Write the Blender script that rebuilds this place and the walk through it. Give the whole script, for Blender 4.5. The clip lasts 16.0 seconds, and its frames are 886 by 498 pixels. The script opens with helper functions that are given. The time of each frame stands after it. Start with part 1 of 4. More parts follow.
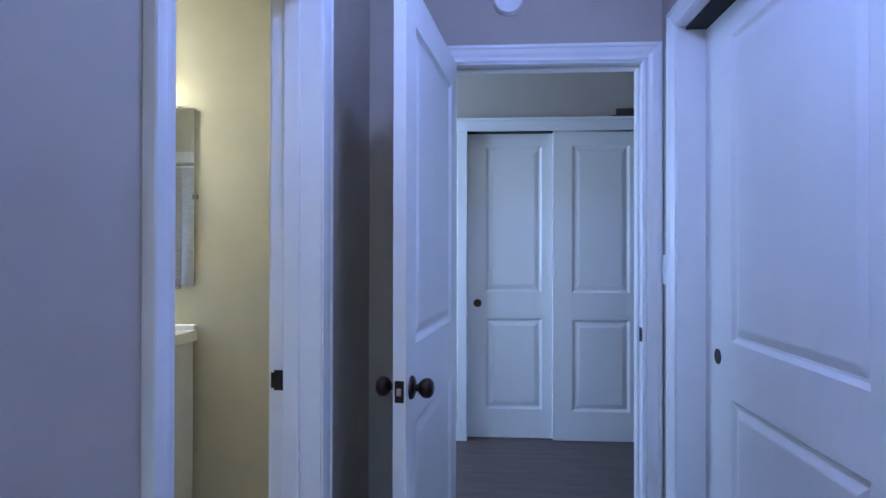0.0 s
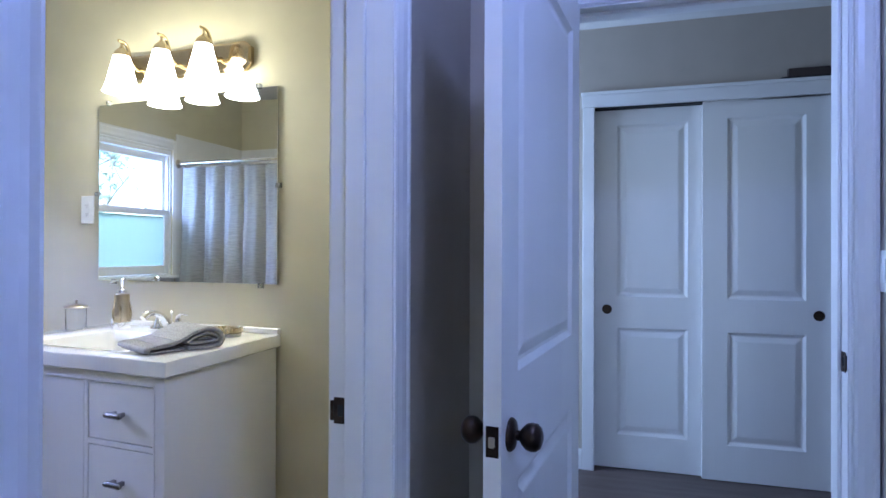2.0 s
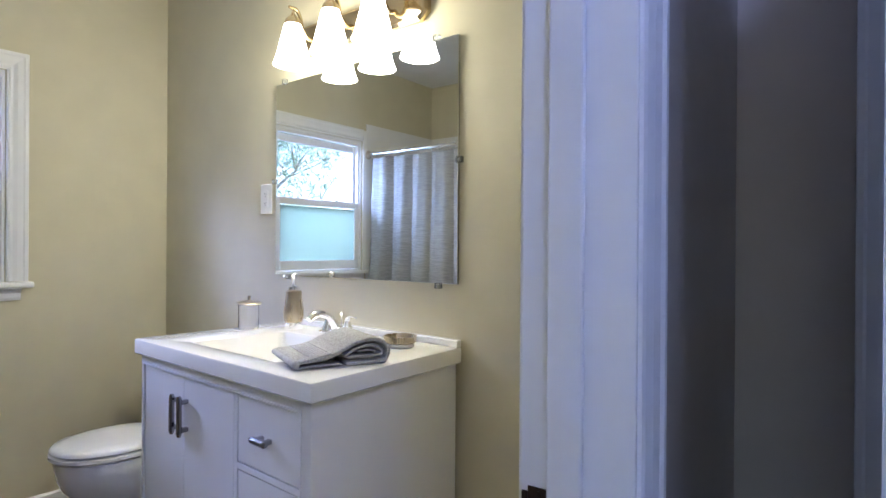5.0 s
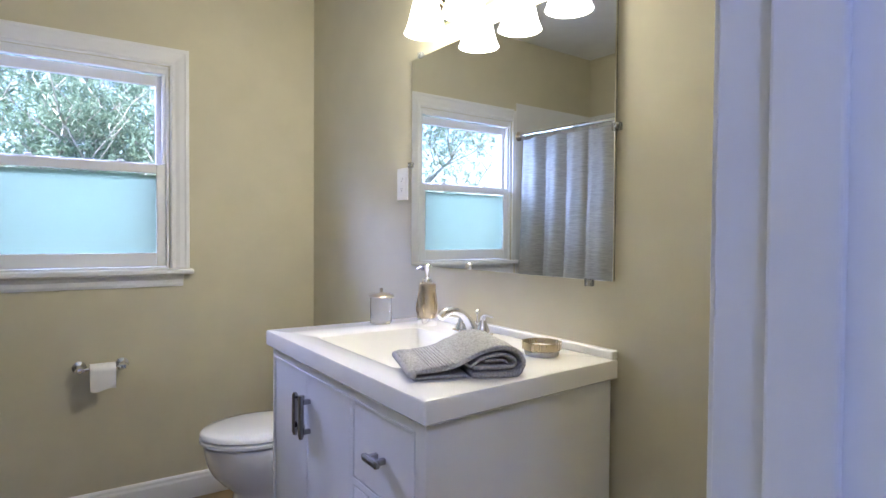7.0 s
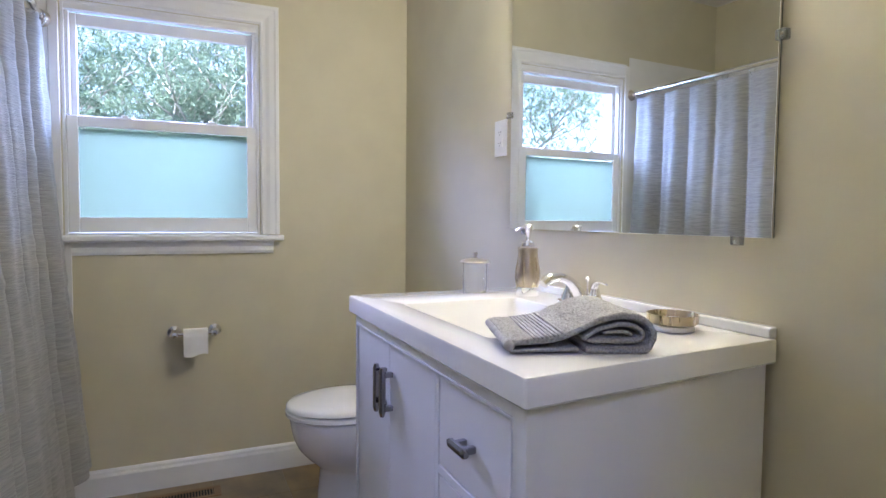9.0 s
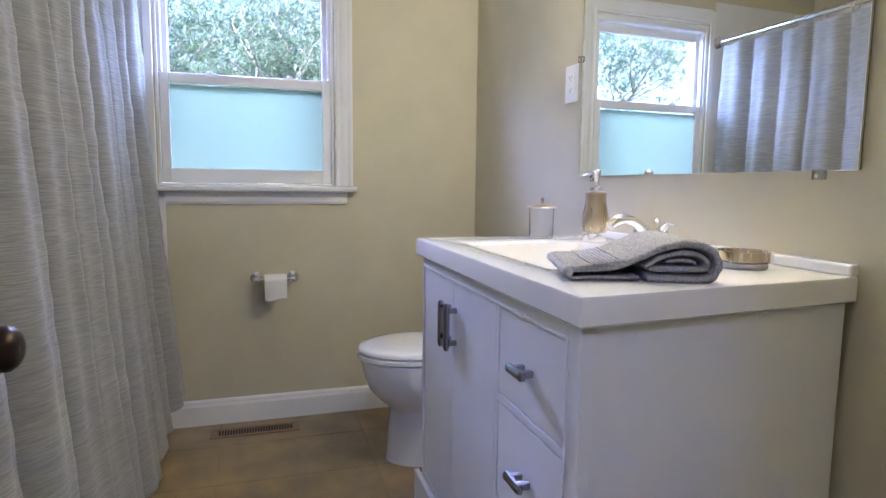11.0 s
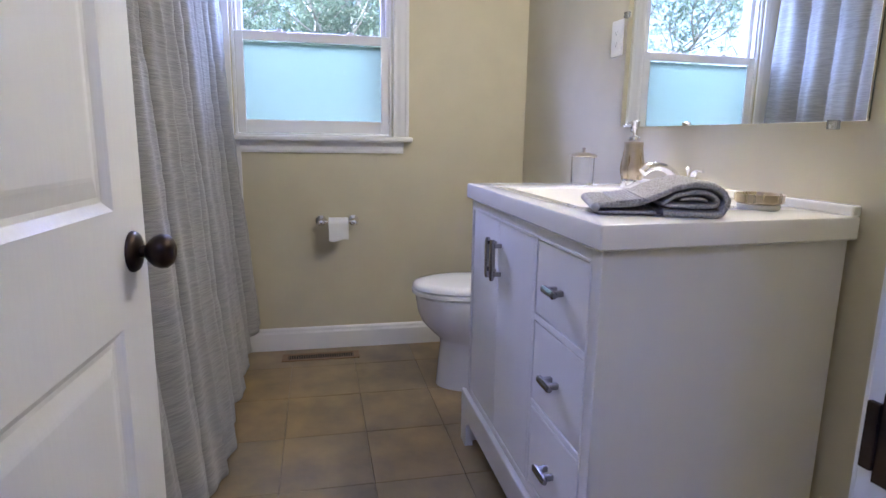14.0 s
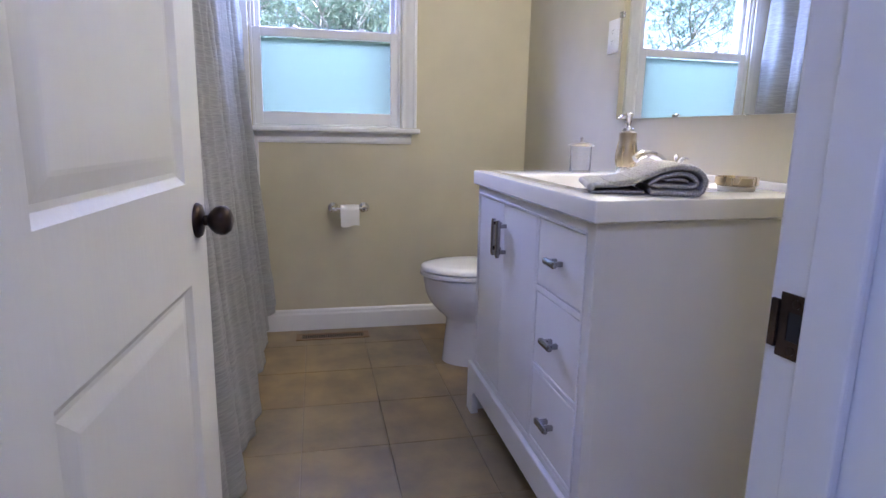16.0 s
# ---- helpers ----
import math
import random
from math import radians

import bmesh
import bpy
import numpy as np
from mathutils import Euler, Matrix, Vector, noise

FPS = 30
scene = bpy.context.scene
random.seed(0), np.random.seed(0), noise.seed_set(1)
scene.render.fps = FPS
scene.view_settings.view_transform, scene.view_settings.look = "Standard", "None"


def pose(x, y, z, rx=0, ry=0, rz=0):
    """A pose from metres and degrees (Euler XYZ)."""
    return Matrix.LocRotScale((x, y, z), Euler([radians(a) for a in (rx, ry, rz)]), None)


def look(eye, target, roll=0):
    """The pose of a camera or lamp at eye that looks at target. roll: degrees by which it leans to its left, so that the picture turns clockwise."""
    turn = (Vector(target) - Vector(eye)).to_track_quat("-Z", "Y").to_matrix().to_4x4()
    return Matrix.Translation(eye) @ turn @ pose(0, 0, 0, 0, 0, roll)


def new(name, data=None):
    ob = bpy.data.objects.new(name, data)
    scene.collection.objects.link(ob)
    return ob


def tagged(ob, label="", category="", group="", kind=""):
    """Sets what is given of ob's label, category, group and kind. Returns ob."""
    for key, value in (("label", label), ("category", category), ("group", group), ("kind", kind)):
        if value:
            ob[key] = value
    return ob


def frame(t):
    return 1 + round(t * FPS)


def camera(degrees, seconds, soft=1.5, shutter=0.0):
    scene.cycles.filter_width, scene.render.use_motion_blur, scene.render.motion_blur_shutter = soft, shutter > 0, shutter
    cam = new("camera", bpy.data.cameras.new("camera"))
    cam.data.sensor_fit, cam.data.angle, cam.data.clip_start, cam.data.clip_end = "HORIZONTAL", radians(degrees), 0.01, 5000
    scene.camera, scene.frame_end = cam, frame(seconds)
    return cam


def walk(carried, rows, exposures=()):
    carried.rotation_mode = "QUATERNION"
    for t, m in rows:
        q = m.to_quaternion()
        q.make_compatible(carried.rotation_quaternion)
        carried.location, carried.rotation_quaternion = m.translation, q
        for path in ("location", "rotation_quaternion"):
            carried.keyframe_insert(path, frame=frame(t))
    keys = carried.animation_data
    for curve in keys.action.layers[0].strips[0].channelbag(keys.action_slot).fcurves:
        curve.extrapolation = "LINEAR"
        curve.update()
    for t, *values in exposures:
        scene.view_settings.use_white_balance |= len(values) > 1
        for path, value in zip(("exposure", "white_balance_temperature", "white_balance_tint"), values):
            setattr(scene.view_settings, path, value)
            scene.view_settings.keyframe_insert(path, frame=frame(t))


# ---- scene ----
cam = camera(74.6, 16.0)
PATH = [
    (0, (0.567, 0.234, 1.248), (0.249, 2.209, 1.259), 0.1),
    (0.5, (0.556, 0.35, 1.239), (0.135, 2.305, 1.25), 0.1),
    (1, (0.548, 0.465, 1.225), (0.041, 2.4, 1.235), 0.2),
    (1.5, (0.538, 0.584, 1.23), (-0.065, 2.491, 1.238), 0.2),
    (2, (0.519, 0.694, 1.232), (-0.213, 2.555, 1.241), 0.2),
    (2.5, (0.489, 0.782, 1.232), (-0.394, 2.577, 1.236), 0.2),
    (3, (0.441, 0.858, 1.225), (-0.565, 2.586, 1.223), 0.2),
    (5.5, (0.189, 1.234, 1.214), (-1.198, 2.676, 1.2), 0.5),
    (6, (0.161, 1.298, 1.224), (-1.334, 2.627, 1.194), 0.6),
    (6.5, (0.114, 1.352, 1.219), (-1.479, 2.562, 1.182), 0.6),
    (7, (0.06, 1.393, 1.215), (-1.597, 2.511, 1.168), 0.4),
    (7.5, (-0.023, 1.436, 1.194), (-1.733, 2.473, 1.147), 0.7),
    (8, (-0.089, 1.471, 1.17), (-1.842, 2.431, 1.108), 0.6),
    (8.5, (-0.13, 1.503, 1.149), (-1.92, 2.392, 1.068), 0.6),
    (9, (-0.143, 1.516, 1.136), (-1.963, 2.339, 1.03), 0.5),
    (11.5, (-0.092, 1.528, 1.054), (-2.0, 2.072, 0.803), 0.7),
    (12, (-0.071, 1.522, 1.046), (-1.983, 2.035, 0.759), 0.7),
    (12.5, (-0.044, 1.515, 1.044), (-1.958, 1.998, 0.725), 0.8),
    (13, (-0.008, 1.505, 1.044), (-1.923, 1.966, 0.701), 0.9),
    (13.5, (0.037, 1.49, 1.047), (-1.88, 1.929, 0.684), 0.9),
    (14, (0.086, 1.477, 1.055), (-1.834, 1.892, 0.681), 0.9),
    (14.5, (0.124, 1.461, 1.052), (-1.798, 1.863, 0.672), 1.0),
    (15, (0.161, 1.444, 1.048), (-1.761, 1.841, 0.66), 1.0),
    (15.5, (0.196, 1.425, 1.039), (-1.725, 1.82, 0.646), 0.8),
    (16, (0.243, 1.408, 1.04), (-1.673, 1.827, 0.648), 1.1),
]
TONES = [(0.0, 2.2, 5050, 11), (3.0, 2.22, 5180, 11), (5.5, 2.13, 5440, 14), (7.5, 2.10, 5480, 16), (9.0, 2.09, 5470, 17), (12.5, 2.11, 5400, 20), (16.0, 2.08, 5310, 24)]
walk(cam, [(t, look(eye, target, roll)) for t, eye, target, roll in PATH], TONES)

# ---- world, sun, lights ----
world = bpy.data.worlds.new("world")
scene.world = world
world.use_nodes = True
wn = world.node_tree
sky = wn.nodes.new("ShaderNodeTexSky")
sky.sky_type, sky.sun_disc = "NISHITA", False
sky.sun_elevation, sky.sun_rotation = radians(48), radians(150)
wn.links.new(sky.outputs[0], wn.nodes["Background"].inputs[0])
wn.nodes["Background"].inputs[1].default_value = 0.15


def lamp(name, kind, m, power, color, size=(0.1, 0.1), angle=0.5):
    d = bpy.data.lights.new(name, kind)
    d.energy, d.color = power, color
    if kind == "AREA":
        d.shape, d.size, d.size_y = "RECTANGLE", size[0], size[1]
    if kind == "POINT":
        d.shadow_soft_size = size[0]
    if kind == "SUN":
        d.angle = radians(angle)
    o = new(name, d)
    o.matrix_world = m
    return o


az, el = radians(150), radians(48)
sun_way = Vector((math.sin(az) * math.cos(el), math.cos(az) * math.cos(el), math.sin(el)))
lamp("sun", "SUN", look(sun_way * 10, (0, 0, 0)), 5.0, (1.0, 0.95, 0.86))
DAY = (0.50, 0.62, 1.0)
WARM = (1.0, 0.85, 0.48)
lamp("hall_ceiling_lamp", "POINT", pose(0.62, 1.22, 2.40), 5.6, (0.42, 0.50, 1.0), (0.06,))
# Unseen lamp outside the bath window, added to the sky's light on walls
lamp("window_daylight_bath", "AREA", look((-4.44, 0.76, 2.74), (-1.5, 2.3, 1.1)), 60, (0.55, 0.57, 1.0), (2.8, 0.28))
# Second unseen lamp outside, added to brighten the curtain near the window
lamp("window_daylight_curtain", "AREA", look((-3.65, 2.55, 2.05), (-2.50, 1.06, 1.35)), 25, (0.50, 0.64, 1.0), (0.8, 0.8))
# Added fill lamp inside the bedroom, where no window is built
lamp("window_daylight_bedroom", "AREA", look((-1.7, 3.30, 1.5), (1.2, 4.1, 1.3)), 12.5, (0.60, 0.74, 1.0), (1.2, 1.2))


# ---- materials ----
def material(name, color, rough=0.5, metal=0.0, second=None, scale=6.0, bump=0.0, bump_scale=120.0, vary=0.05, stretch=(1, 1, 1), **more):
    """A surface with two scales of variation and fine relief."""
    m = bpy.data.materials.new(name)
    m.use_nodes = True
    nt = m.node_tree
    b = nt.nodes["Principled BSDF"]
    b.inputs["Roughness"].default_value, b.inputs["Metallic"].default_value = rough, metal
    for k, v in more.items():
        b.inputs[k.replace("_", " ")].default_value = v
    tc = nt.nodes.new("ShaderNodeTexCoord")
    mp = nt.nodes.new("ShaderNodeMapping")
    mp.inputs["Scale"].default_value = stretch
    nt.links.new(tc.outputs["Object"], mp.inputs["Vector"])
    n1 = nt.nodes.new("ShaderNodeTexNoise")
    n1.inputs["Scale"].default_value, n1.inputs["Detail"].default_value = scale, 5
    nt.links.new(mp.outputs[0], n1.inputs["Vector"])
    mix = nt.nodes.new("ShaderNodeMix")
    mix.data_type = "RGBA"
    second = second or tuple(c * (1 - vary) for c in color)
    mix.inputs[6].default_value, mix.inputs[7].default_value = (*color, 1), (*second, 1)
    ramp = nt.nodes.new("ShaderNodeMapRange")
    ramp.inputs[1].default_value, ramp.inputs[2].default_value = 0.35, 0.65
    nt.links.new(n1.outputs[0], ramp.inputs[0])
    nt.links.new(ramp.outputs[0], mix.inputs[0])
    nt.links.new(mix.outputs[2], b.inputs["Base Color"])
    n2 = nt.nodes.new("ShaderNodeTexNoise")
    n2.inputs["Scale"].default_value, n2.inputs["Detail"].default_value = bump_scale, 3
    nt.links.new(mp.outputs[0], n2.inputs["Vector"])
    if bump:
        bp = nt.nodes.new("ShaderNodeBump")
        bp.inputs["Strength"].default_value, bp.inputs["Distance"].default_value = bump, 0.002
        nt.links.new(n2.outputs[0], bp.inputs["Height"])
        nt.links.new(bp.outputs[0], b.inputs["Normal"])
    rr = nt.nodes.new("ShaderNodeMapRange")
    rr.inputs[3].default_value, rr.inputs[4].default_value = max(0.02, rough - 0.06), min(1, rough + 0.06)
    nt.links.new(n1.outputs[0], rr.inputs[0])
    nt.links.new(rr.outputs[0], b.inputs["Roughness"])
    return m


def glass(name, rough=0.0, color=(1, 1, 1)):
    m = bpy.data.materials.new(name)
    m.use_nodes = True
    b = m.node_tree.nodes["Principled BSDF"]
    b.inputs["Base Color"].default_value = (*color, 1)
    b.inputs["Transmission Weight"].default_value, b.inputs["Roughness"].default_value, b.inputs["IOR"].default_value = 1.0, rough, 1.45
    return m


def shade_glass():
    m = bpy.data.materials.new("lit_frosted_shade")
    m.use_nodes = True
    b = m.node_tree.nodes["Principled BSDF"]
    b.inputs["Base Color"].default_value = (0.9, 0.88, 0.82, 1)
    b.inputs["Roughness"].default_value = 0.35
    b.inputs["Emission Color"].default_value = (1.0, 0.90, 0.72, 1)
    b.inputs["Emission Strength"].default_value = 2.6
    return m


def film():
    """The frosted film on the lower pane: it spreads and blurs the daylight that comes through."""
    m = glass("frosted_film", 0.6, (0.80, 0.92, 0.90))
    nt = m.node_tree
    nt.nodes["Principled BSDF"].inputs["IOR"].default_value = 1.08
    tr = nt.nodes.new("ShaderNodeBsdfTranslucent")
    tr.inputs[0].default_value = (0.232, 0.280, 0.188, 1)
    mx = nt.nodes.new("ShaderNodeMixShader")
    mx.inputs[0].default_value = 0.72
    nt.links.new(nt.nodes["Principled BSDF"].outputs[0], mx.inputs[1])
    nt.links.new(tr.outputs[0], mx.inputs[2])
    nt.links.new(mx.outputs[0], nt.nodes["Material Output"].inputs[0])
    return m


WALL_PAINT = material("greige_wall_paint", (0.60, 0.555, 0.395), 0.62, bump=0.10, bump_scale=260, vary=0.05)
HALL_PAINT = material("hall_wall_paint", (0.45, 0.405, 0.34), 0.62, bump=0.10, bump_scale=260, vary=0.05)
CEIL_PAINT = material("ceiling_paint", (0.78, 0.77, 0.74), 0.8, bump=0.4, bump_scale=180)
TRIM = material("white_trim_paint", (0.80, 0.80, 0.79), 0.32, bump=0.08, bump_scale=60, vary=0.03)
DOOR_PAINT = material("white_door_paint", (0.80, 0.80, 0.78), 0.36, bump=0.22, bump_scale=90, vary=0.03, stretch=(1, 1, 0.12))
BRONZE = material("oil_rubbed_bronze", (0.030, 0.022, 0.018), 0.34, 0.85, second=(0.06, 0.04, 0.028), scale=30)
CHROME = material("polished_chrome", (0.86, 0.86, 0.88), 0.06, 1.0, vary=0.02)
GUNMETAL = material("dark_nickel", (0.34, 0.33, 0.34), 0.12, 1.0, vary=0.1)
NICKEL = material("brushed_nickel", (0.60, 0.53, 0.42), 0.30, 1.0, vary=0.1, scale=60, stretch=(1, 1, 0.05))
CHAMPAGNE = material("brushed_champagne_metal", (0.60, 0.51, 0.36), 0.28, 1.0, vary=0.12, scale=80, stretch=(1, 1, 0.04))
CERAMIC = material("white_cultured_marble", (0.84, 0.83, 0.79), 0.12, vary=0.02, Coat_Weight=0.4)
PORCELAIN = material("white_porcelain", (0.83, 0.83, 0.82), 0.08, vary=0.02, Coat_Weight=0.5)
CABINET = material("white_cabinet_paint", (0.80, 0.80, 0.79), 0.38, bump=0.1, bump_scale=90, vary=0.03, stretch=(1, 1, 0.2))
# Near-black for shade put into holes and slots, and for closet tracks
DARK = material("dark_gap", (0.02, 0.02, 0.02), 0.8)
PLASTIC = material("white_plastic", (0.82, 0.82, 0.80), 0.35)
CLEAR = glass("clear_glass")
CLEAR_PLASTIC = material("clear_plastic", (0.80, 0.82, 0.82), 0.12, vary=0.02, Transmission_Weight=0.85, Coat_Weight=0.5)
SHADE = shade_glass()
FILM = film()
PAPER = material("toilet_paper", (0.85, 0.84, 0.82), 0.9, bump=0.5, bump_scale=300)


def tile_material():
    """Brown stone: cloudy, each tile a little lighter, greyer or more golden than the next."""
    m = material("brown_stone_tile", (0.37, 0.285, 0.15), 0.36, second=(0.235, 0.195, 0.13), scale=7.0, bump=0.22, bump_scale=35)
    nt = m.node_tree
    geo = nt.nodes.new("ShaderNodeNewGeometry")
    mp = next(n for n in nt.nodes if n.type == "MAPPING")
    nt.links.new(geo.outputs["Position"], mp.inputs["Vector"])
    edge = next(n for n in nt.nodes if n.type == "MAP_RANGE" and not n.inputs[3].default_value)
    edge.inputs[1].default_value, edge.inputs[2].default_value = 0.33, 0.67
    info = nt.nodes.new("ShaderNodeObjectInfo")
    cr = nt.nodes.new("ShaderNodeValToRGB")
    cr.color_ramp.elements[0].color, cr.color_ramp.elements[1].color = (1.04, 0.92, 0.70, 1), (0.88, 0.88, 0.90, 1)
    nt.links.new(info.outputs["Random"], cr.inputs[0])
    base = next(n for n in nt.nodes if n.type == "MIX")
    mul = nt.nodes.new("ShaderNodeMix")
    mul.data_type, mul.blend_type = "RGBA", "MULTIPLY"
    mul.inputs[0].default_value = 1.0
    nt.links.new(base.outputs[2], mul.inputs[6])
    nt.links.new(cr.outputs[0], mul.inputs[7])
    nt.links.new(mul.outputs[2], nt.nodes["Principled BSDF"].inputs["Base Color"])
    return m


TILE = tile_material()
GROUT = material("tile_grout", (0.26, 0.215, 0.155), 0.85, bump=0.4)
CARPET = material("dark_brown_floorboards", (0.10, 0.075, 0.065), 0.45, second=(0.075, 0.055, 0.045), scale=3, bump=0.2, stretch=(1, 8, 1))
MIRROR = material("mirror_silver", (0.88, 0.90, 0.89), 0.01, 1.0, vary=0.0)
for link in [k for k in MIRROR.node_tree.links if k.to_socket.name == "Roughness"]:
    MIRROR.node_tree.links.remove(link)
MIRROR.node_tree.nodes["Principled BSDF"].inputs["Roughness"].default_value = 0.0
BARK = material("grey_bark", (0.50, 0.48, 0.45), 0.9, second=(0.28, 0.26, 0.235), scale=12, bump=0.8, bump_scale=40)
GRASS = material("lawn", (0.07, 0.11, 0.035), 0.95, second=(0.05, 0.08, 0.03), scale=2)


def leaf_material():
    m = bpy.data.materials.new("tree_leaves")
    m.use_nodes = True
    nt = m.node_tree
    b = nt.nodes["Principled BSDF"]
    geo = nt.nodes.new("ShaderNodeNewGeometry")
    cr = nt.nodes.new("ShaderNodeValToRGB")
    cr.color_ramp.elements[0].color, cr.color_ramp.elements[1].color = (0.15, 0.22, 0.16, 1), (0.33, 0.43, 0.33, 1)
    nt.links.new(geo.outputs["Random Per Island"], cr.inputs[0])
    nt.links.new(cr.outputs[0], b.inputs["Base Color"])
    b.inputs["Roughness"].default_value = 0.4
    tr = nt.nodes.new("ShaderNodeBsdfTranslucent")
    nt.links.new(cr.outputs[0], tr.inputs[0])
    mx = nt.nodes.new("ShaderNodeMixShader")
    mx.inputs[0].default_value = 0.45
    nt.links.new(b.outputs[0], mx.inputs[1])
    nt.links.new(tr.outputs[0], mx.inputs[2])
    nt.links.new(mx.outputs[0], nt.nodes["Material Output"].inputs[0])
    return m


def cloth(name, light, dark, sx, sy, sz, bump, strong=0.5):
    """Woven cloth with slubs that run along one way."""
    m = material(name, light, 0.9, second=dark, scale=1.0, bump=bump, bump_scale=1.6, stretch=(sx, sy, sz))
    nt = m.node_tree
    nt.nodes["Bump"].inputs["Distance"].default_value = 0.003
    b = nt.nodes["Principled BSDF"]
    b.inputs["Sheen Weight"].default_value = 0.3
    tr = nt.nodes.new("ShaderNodeBsdfTranslucent")
    nt.links.new(next(n for n in nt.nodes if n.type == "MIX").outputs[2], tr.inputs[0])
    mx = nt.nodes.new("ShaderNodeMixShader")
    mx.inputs[0].default_value = 0.25
    nt.links.new(b.outputs[0], mx.inputs[1])
    nt.links.new(tr.outputs[0], mx.inputs[2])
    nt.links.new(mx.outputs[0], nt.nodes["Material Output"].inputs[0])
    return m


LEAF = leaf_material()
CURTAIN = cloth("slubbed_grey_curtain_cloth", (0.47, 0.465, 0.445), (0.34, 0.34, 0.33), 18, 18, 320, 0.9)
TOWEL = material("grey_terry_cloth", (0.45, 0.445, 0.425), 0.95, second=(0.27, 0.265, 0.25), scale=260, bump=1.0, bump_scale=230)
TOWEL_BAND = material("grey_towel_band", (0.47, 0.465, 0.445), 0.9, second=(0.36, 0.355, 0.34), scale=90, bump=0.5, bump_scale=300)


# ---- mesh helpers ----
def ob_mesh(name, bm, mat, parent=None, label="", smooth=False, category="", kind=""):
    me = bpy.data.meshes.new(name)
    bmesh.ops.recalc_face_normals(bm, faces=bm.faces[:])
    bm.to_mesh(me)
    bm.free()
    me.materials.append(mat)
    if smooth:
        me.shade_smooth()
    o = new(name, me)
    if parent:
        o.parent = parent
    return tagged(o, label, category, "", kind)


def part(name, bm, mat, parent, label="", smooth=False):
    return ob_mesh(name, bm, mat, parent, label, smooth)


def thing(name, label, category, at=(0, 0, 0), group=""):
    o = new(name)
    o.location = at
    o.empty_display_size = 0.05
    return tagged(o, label, category, group)


def add_box(bm, lo, hi, bevel=0.0, seg=2):
    r = bmesh.ops.create_cube(bm, size=1.0)
    vs = r["verts"]
    for v in vs:
        v.co = Vector([lo[i] + (v.co[i] + 0.5) * (hi[i] - lo[i]) for i in range(3)])
    if bevel:
        es = list({e for v in vs for e in v.link_edges})
        bmesh.ops.bevel(bm, geom=es, offset=bevel, segments=seg, profile=0.5, affect="EDGES")
    return vs


def box(name, lo, hi, mat, parent=None, bevel=0.0, label="", seg=2, **k):
    bm = bmesh.new()
    add_box(bm, lo, hi, bevel, seg)
    return ob_mesh(name, bm, mat, parent, label, **k)


def boxes(name, rows, mat, parent=None, bevel=0.0, label="", **k):
    bm = bmesh.new()
    for lo, hi in rows:
        add_box(bm, lo, hi, bevel)
    return ob_mesh(name, bm, mat, parent, label, **k)


def add_lathe(bm, profile, n=32, m=None, sx=1.0, sy=1.0):
    """Turns (radius, height) pairs about z."""
    rings = []
    for r, z in profile:
        ring = []
        for i in range(n):
            a = 2 * math.pi * i / n
            p = Vector((max(r, 1e-5) * math.cos(a) * sx, max(r, 1e-5) * math.sin(a) * sy, z))
            ring.append(bm.verts.new(m @ p if m else p))
        rings.append(ring)
    for a, b in zip(rings, rings[1:]):
        for i in range(n):
            bm.faces.new((a[i], a[(i + 1) % n], b[(i + 1) % n], b[i]))
    bm.faces.new(rings[0][::-1])
    bm.faces.new(rings[-1])
    return bm


def lathe(name, profile, mat, parent=None, m=None, n=32, label="", sx=1.0, sy=1.0):
    o = ob_mesh(name, add_lathe(bmesh.new(), profile, n, m, sx, sy), mat, parent, label, smooth=True)
    sharp(o)
    return o


def sharp(o, deg=40):
    bm = bmesh.new()
    bm.from_mesh(o.data)
    for e in bm.edges:
        if len(e.link_faces) == 2 and e.calc_face_angle(0) > radians(deg):
            e.smooth = False
    bm.to_mesh(o.data)
    bm.free()


def curve_points(points, per=8):
    """A smooth line through the points, each a vector of any length."""
    P = [Vector(p) for p in points]
    P = [P[0] * 2 - P[1]] + P + [P[-1] * 2 - P[-2]]
    out = []
    for i in range(1, len(P) - 2):
        a, b, c, d = P[i - 1:i + 3]
        for k in range(per):
            t = k / per
            out.append(0.5 * ((2 * b) + (c - a) * t + (2 * a - 5 * b + 4 * c - d) * t * t + (3 * b - a - 3 * c + d) * t ** 3))
    return out + [P[-2]]


def add_tube(bm, line, radii, n=12, flat=1.0):
    prev = None
    rings = []
    up = Vector((0, 0, 1))
    for i, p in enumerate(line):
        d = (line[min(i + 1, len(line) - 1)] - line[max(i - 1, 0)]).normalized()
        if prev is None:
            s = d.cross(up)
            if s.length < 0.05:
                s = d.cross(Vector((1, 0, 0)))
        else:
            s = prev - d * prev.dot(d)
        s.normalize()
        prev = s
        u = s.cross(d)
        r = radii[i] if hasattr(radii, "__len__") else radii
        rings.append([bm.verts.new(p + (s * math.cos(a) + u * math.sin(a) * flat) * r) for a in (2 * math.pi * k / n for k in range(n))])
    for a, b in zip(rings, rings[1:]):
        for i in range(n):
            bm.faces.new((a[i], a[(i + 1) % n], b[(i + 1) % n], b[i]))
    bm.faces.new(rings[0][::-1])
    bm.faces.new(rings[-1])
    return bm


def tube(name, points, radii, mat, parent=None, per=8, n=12, label="", flat=1.0):
    line = curve_points(points, per) if per > 1 else [Vector(p) for p in points]
    if hasattr(radii, "__len__"):
        radii = [float(r) for r in np.interp(np.linspace(0, 1, len(line)), np.linspace(0, 1, len(radii)), radii)]
    o = ob_mesh(name, add_tube(bmesh.new(), line, radii, n, flat), mat, parent, label, smooth=True)
    sharp(o)
    return o


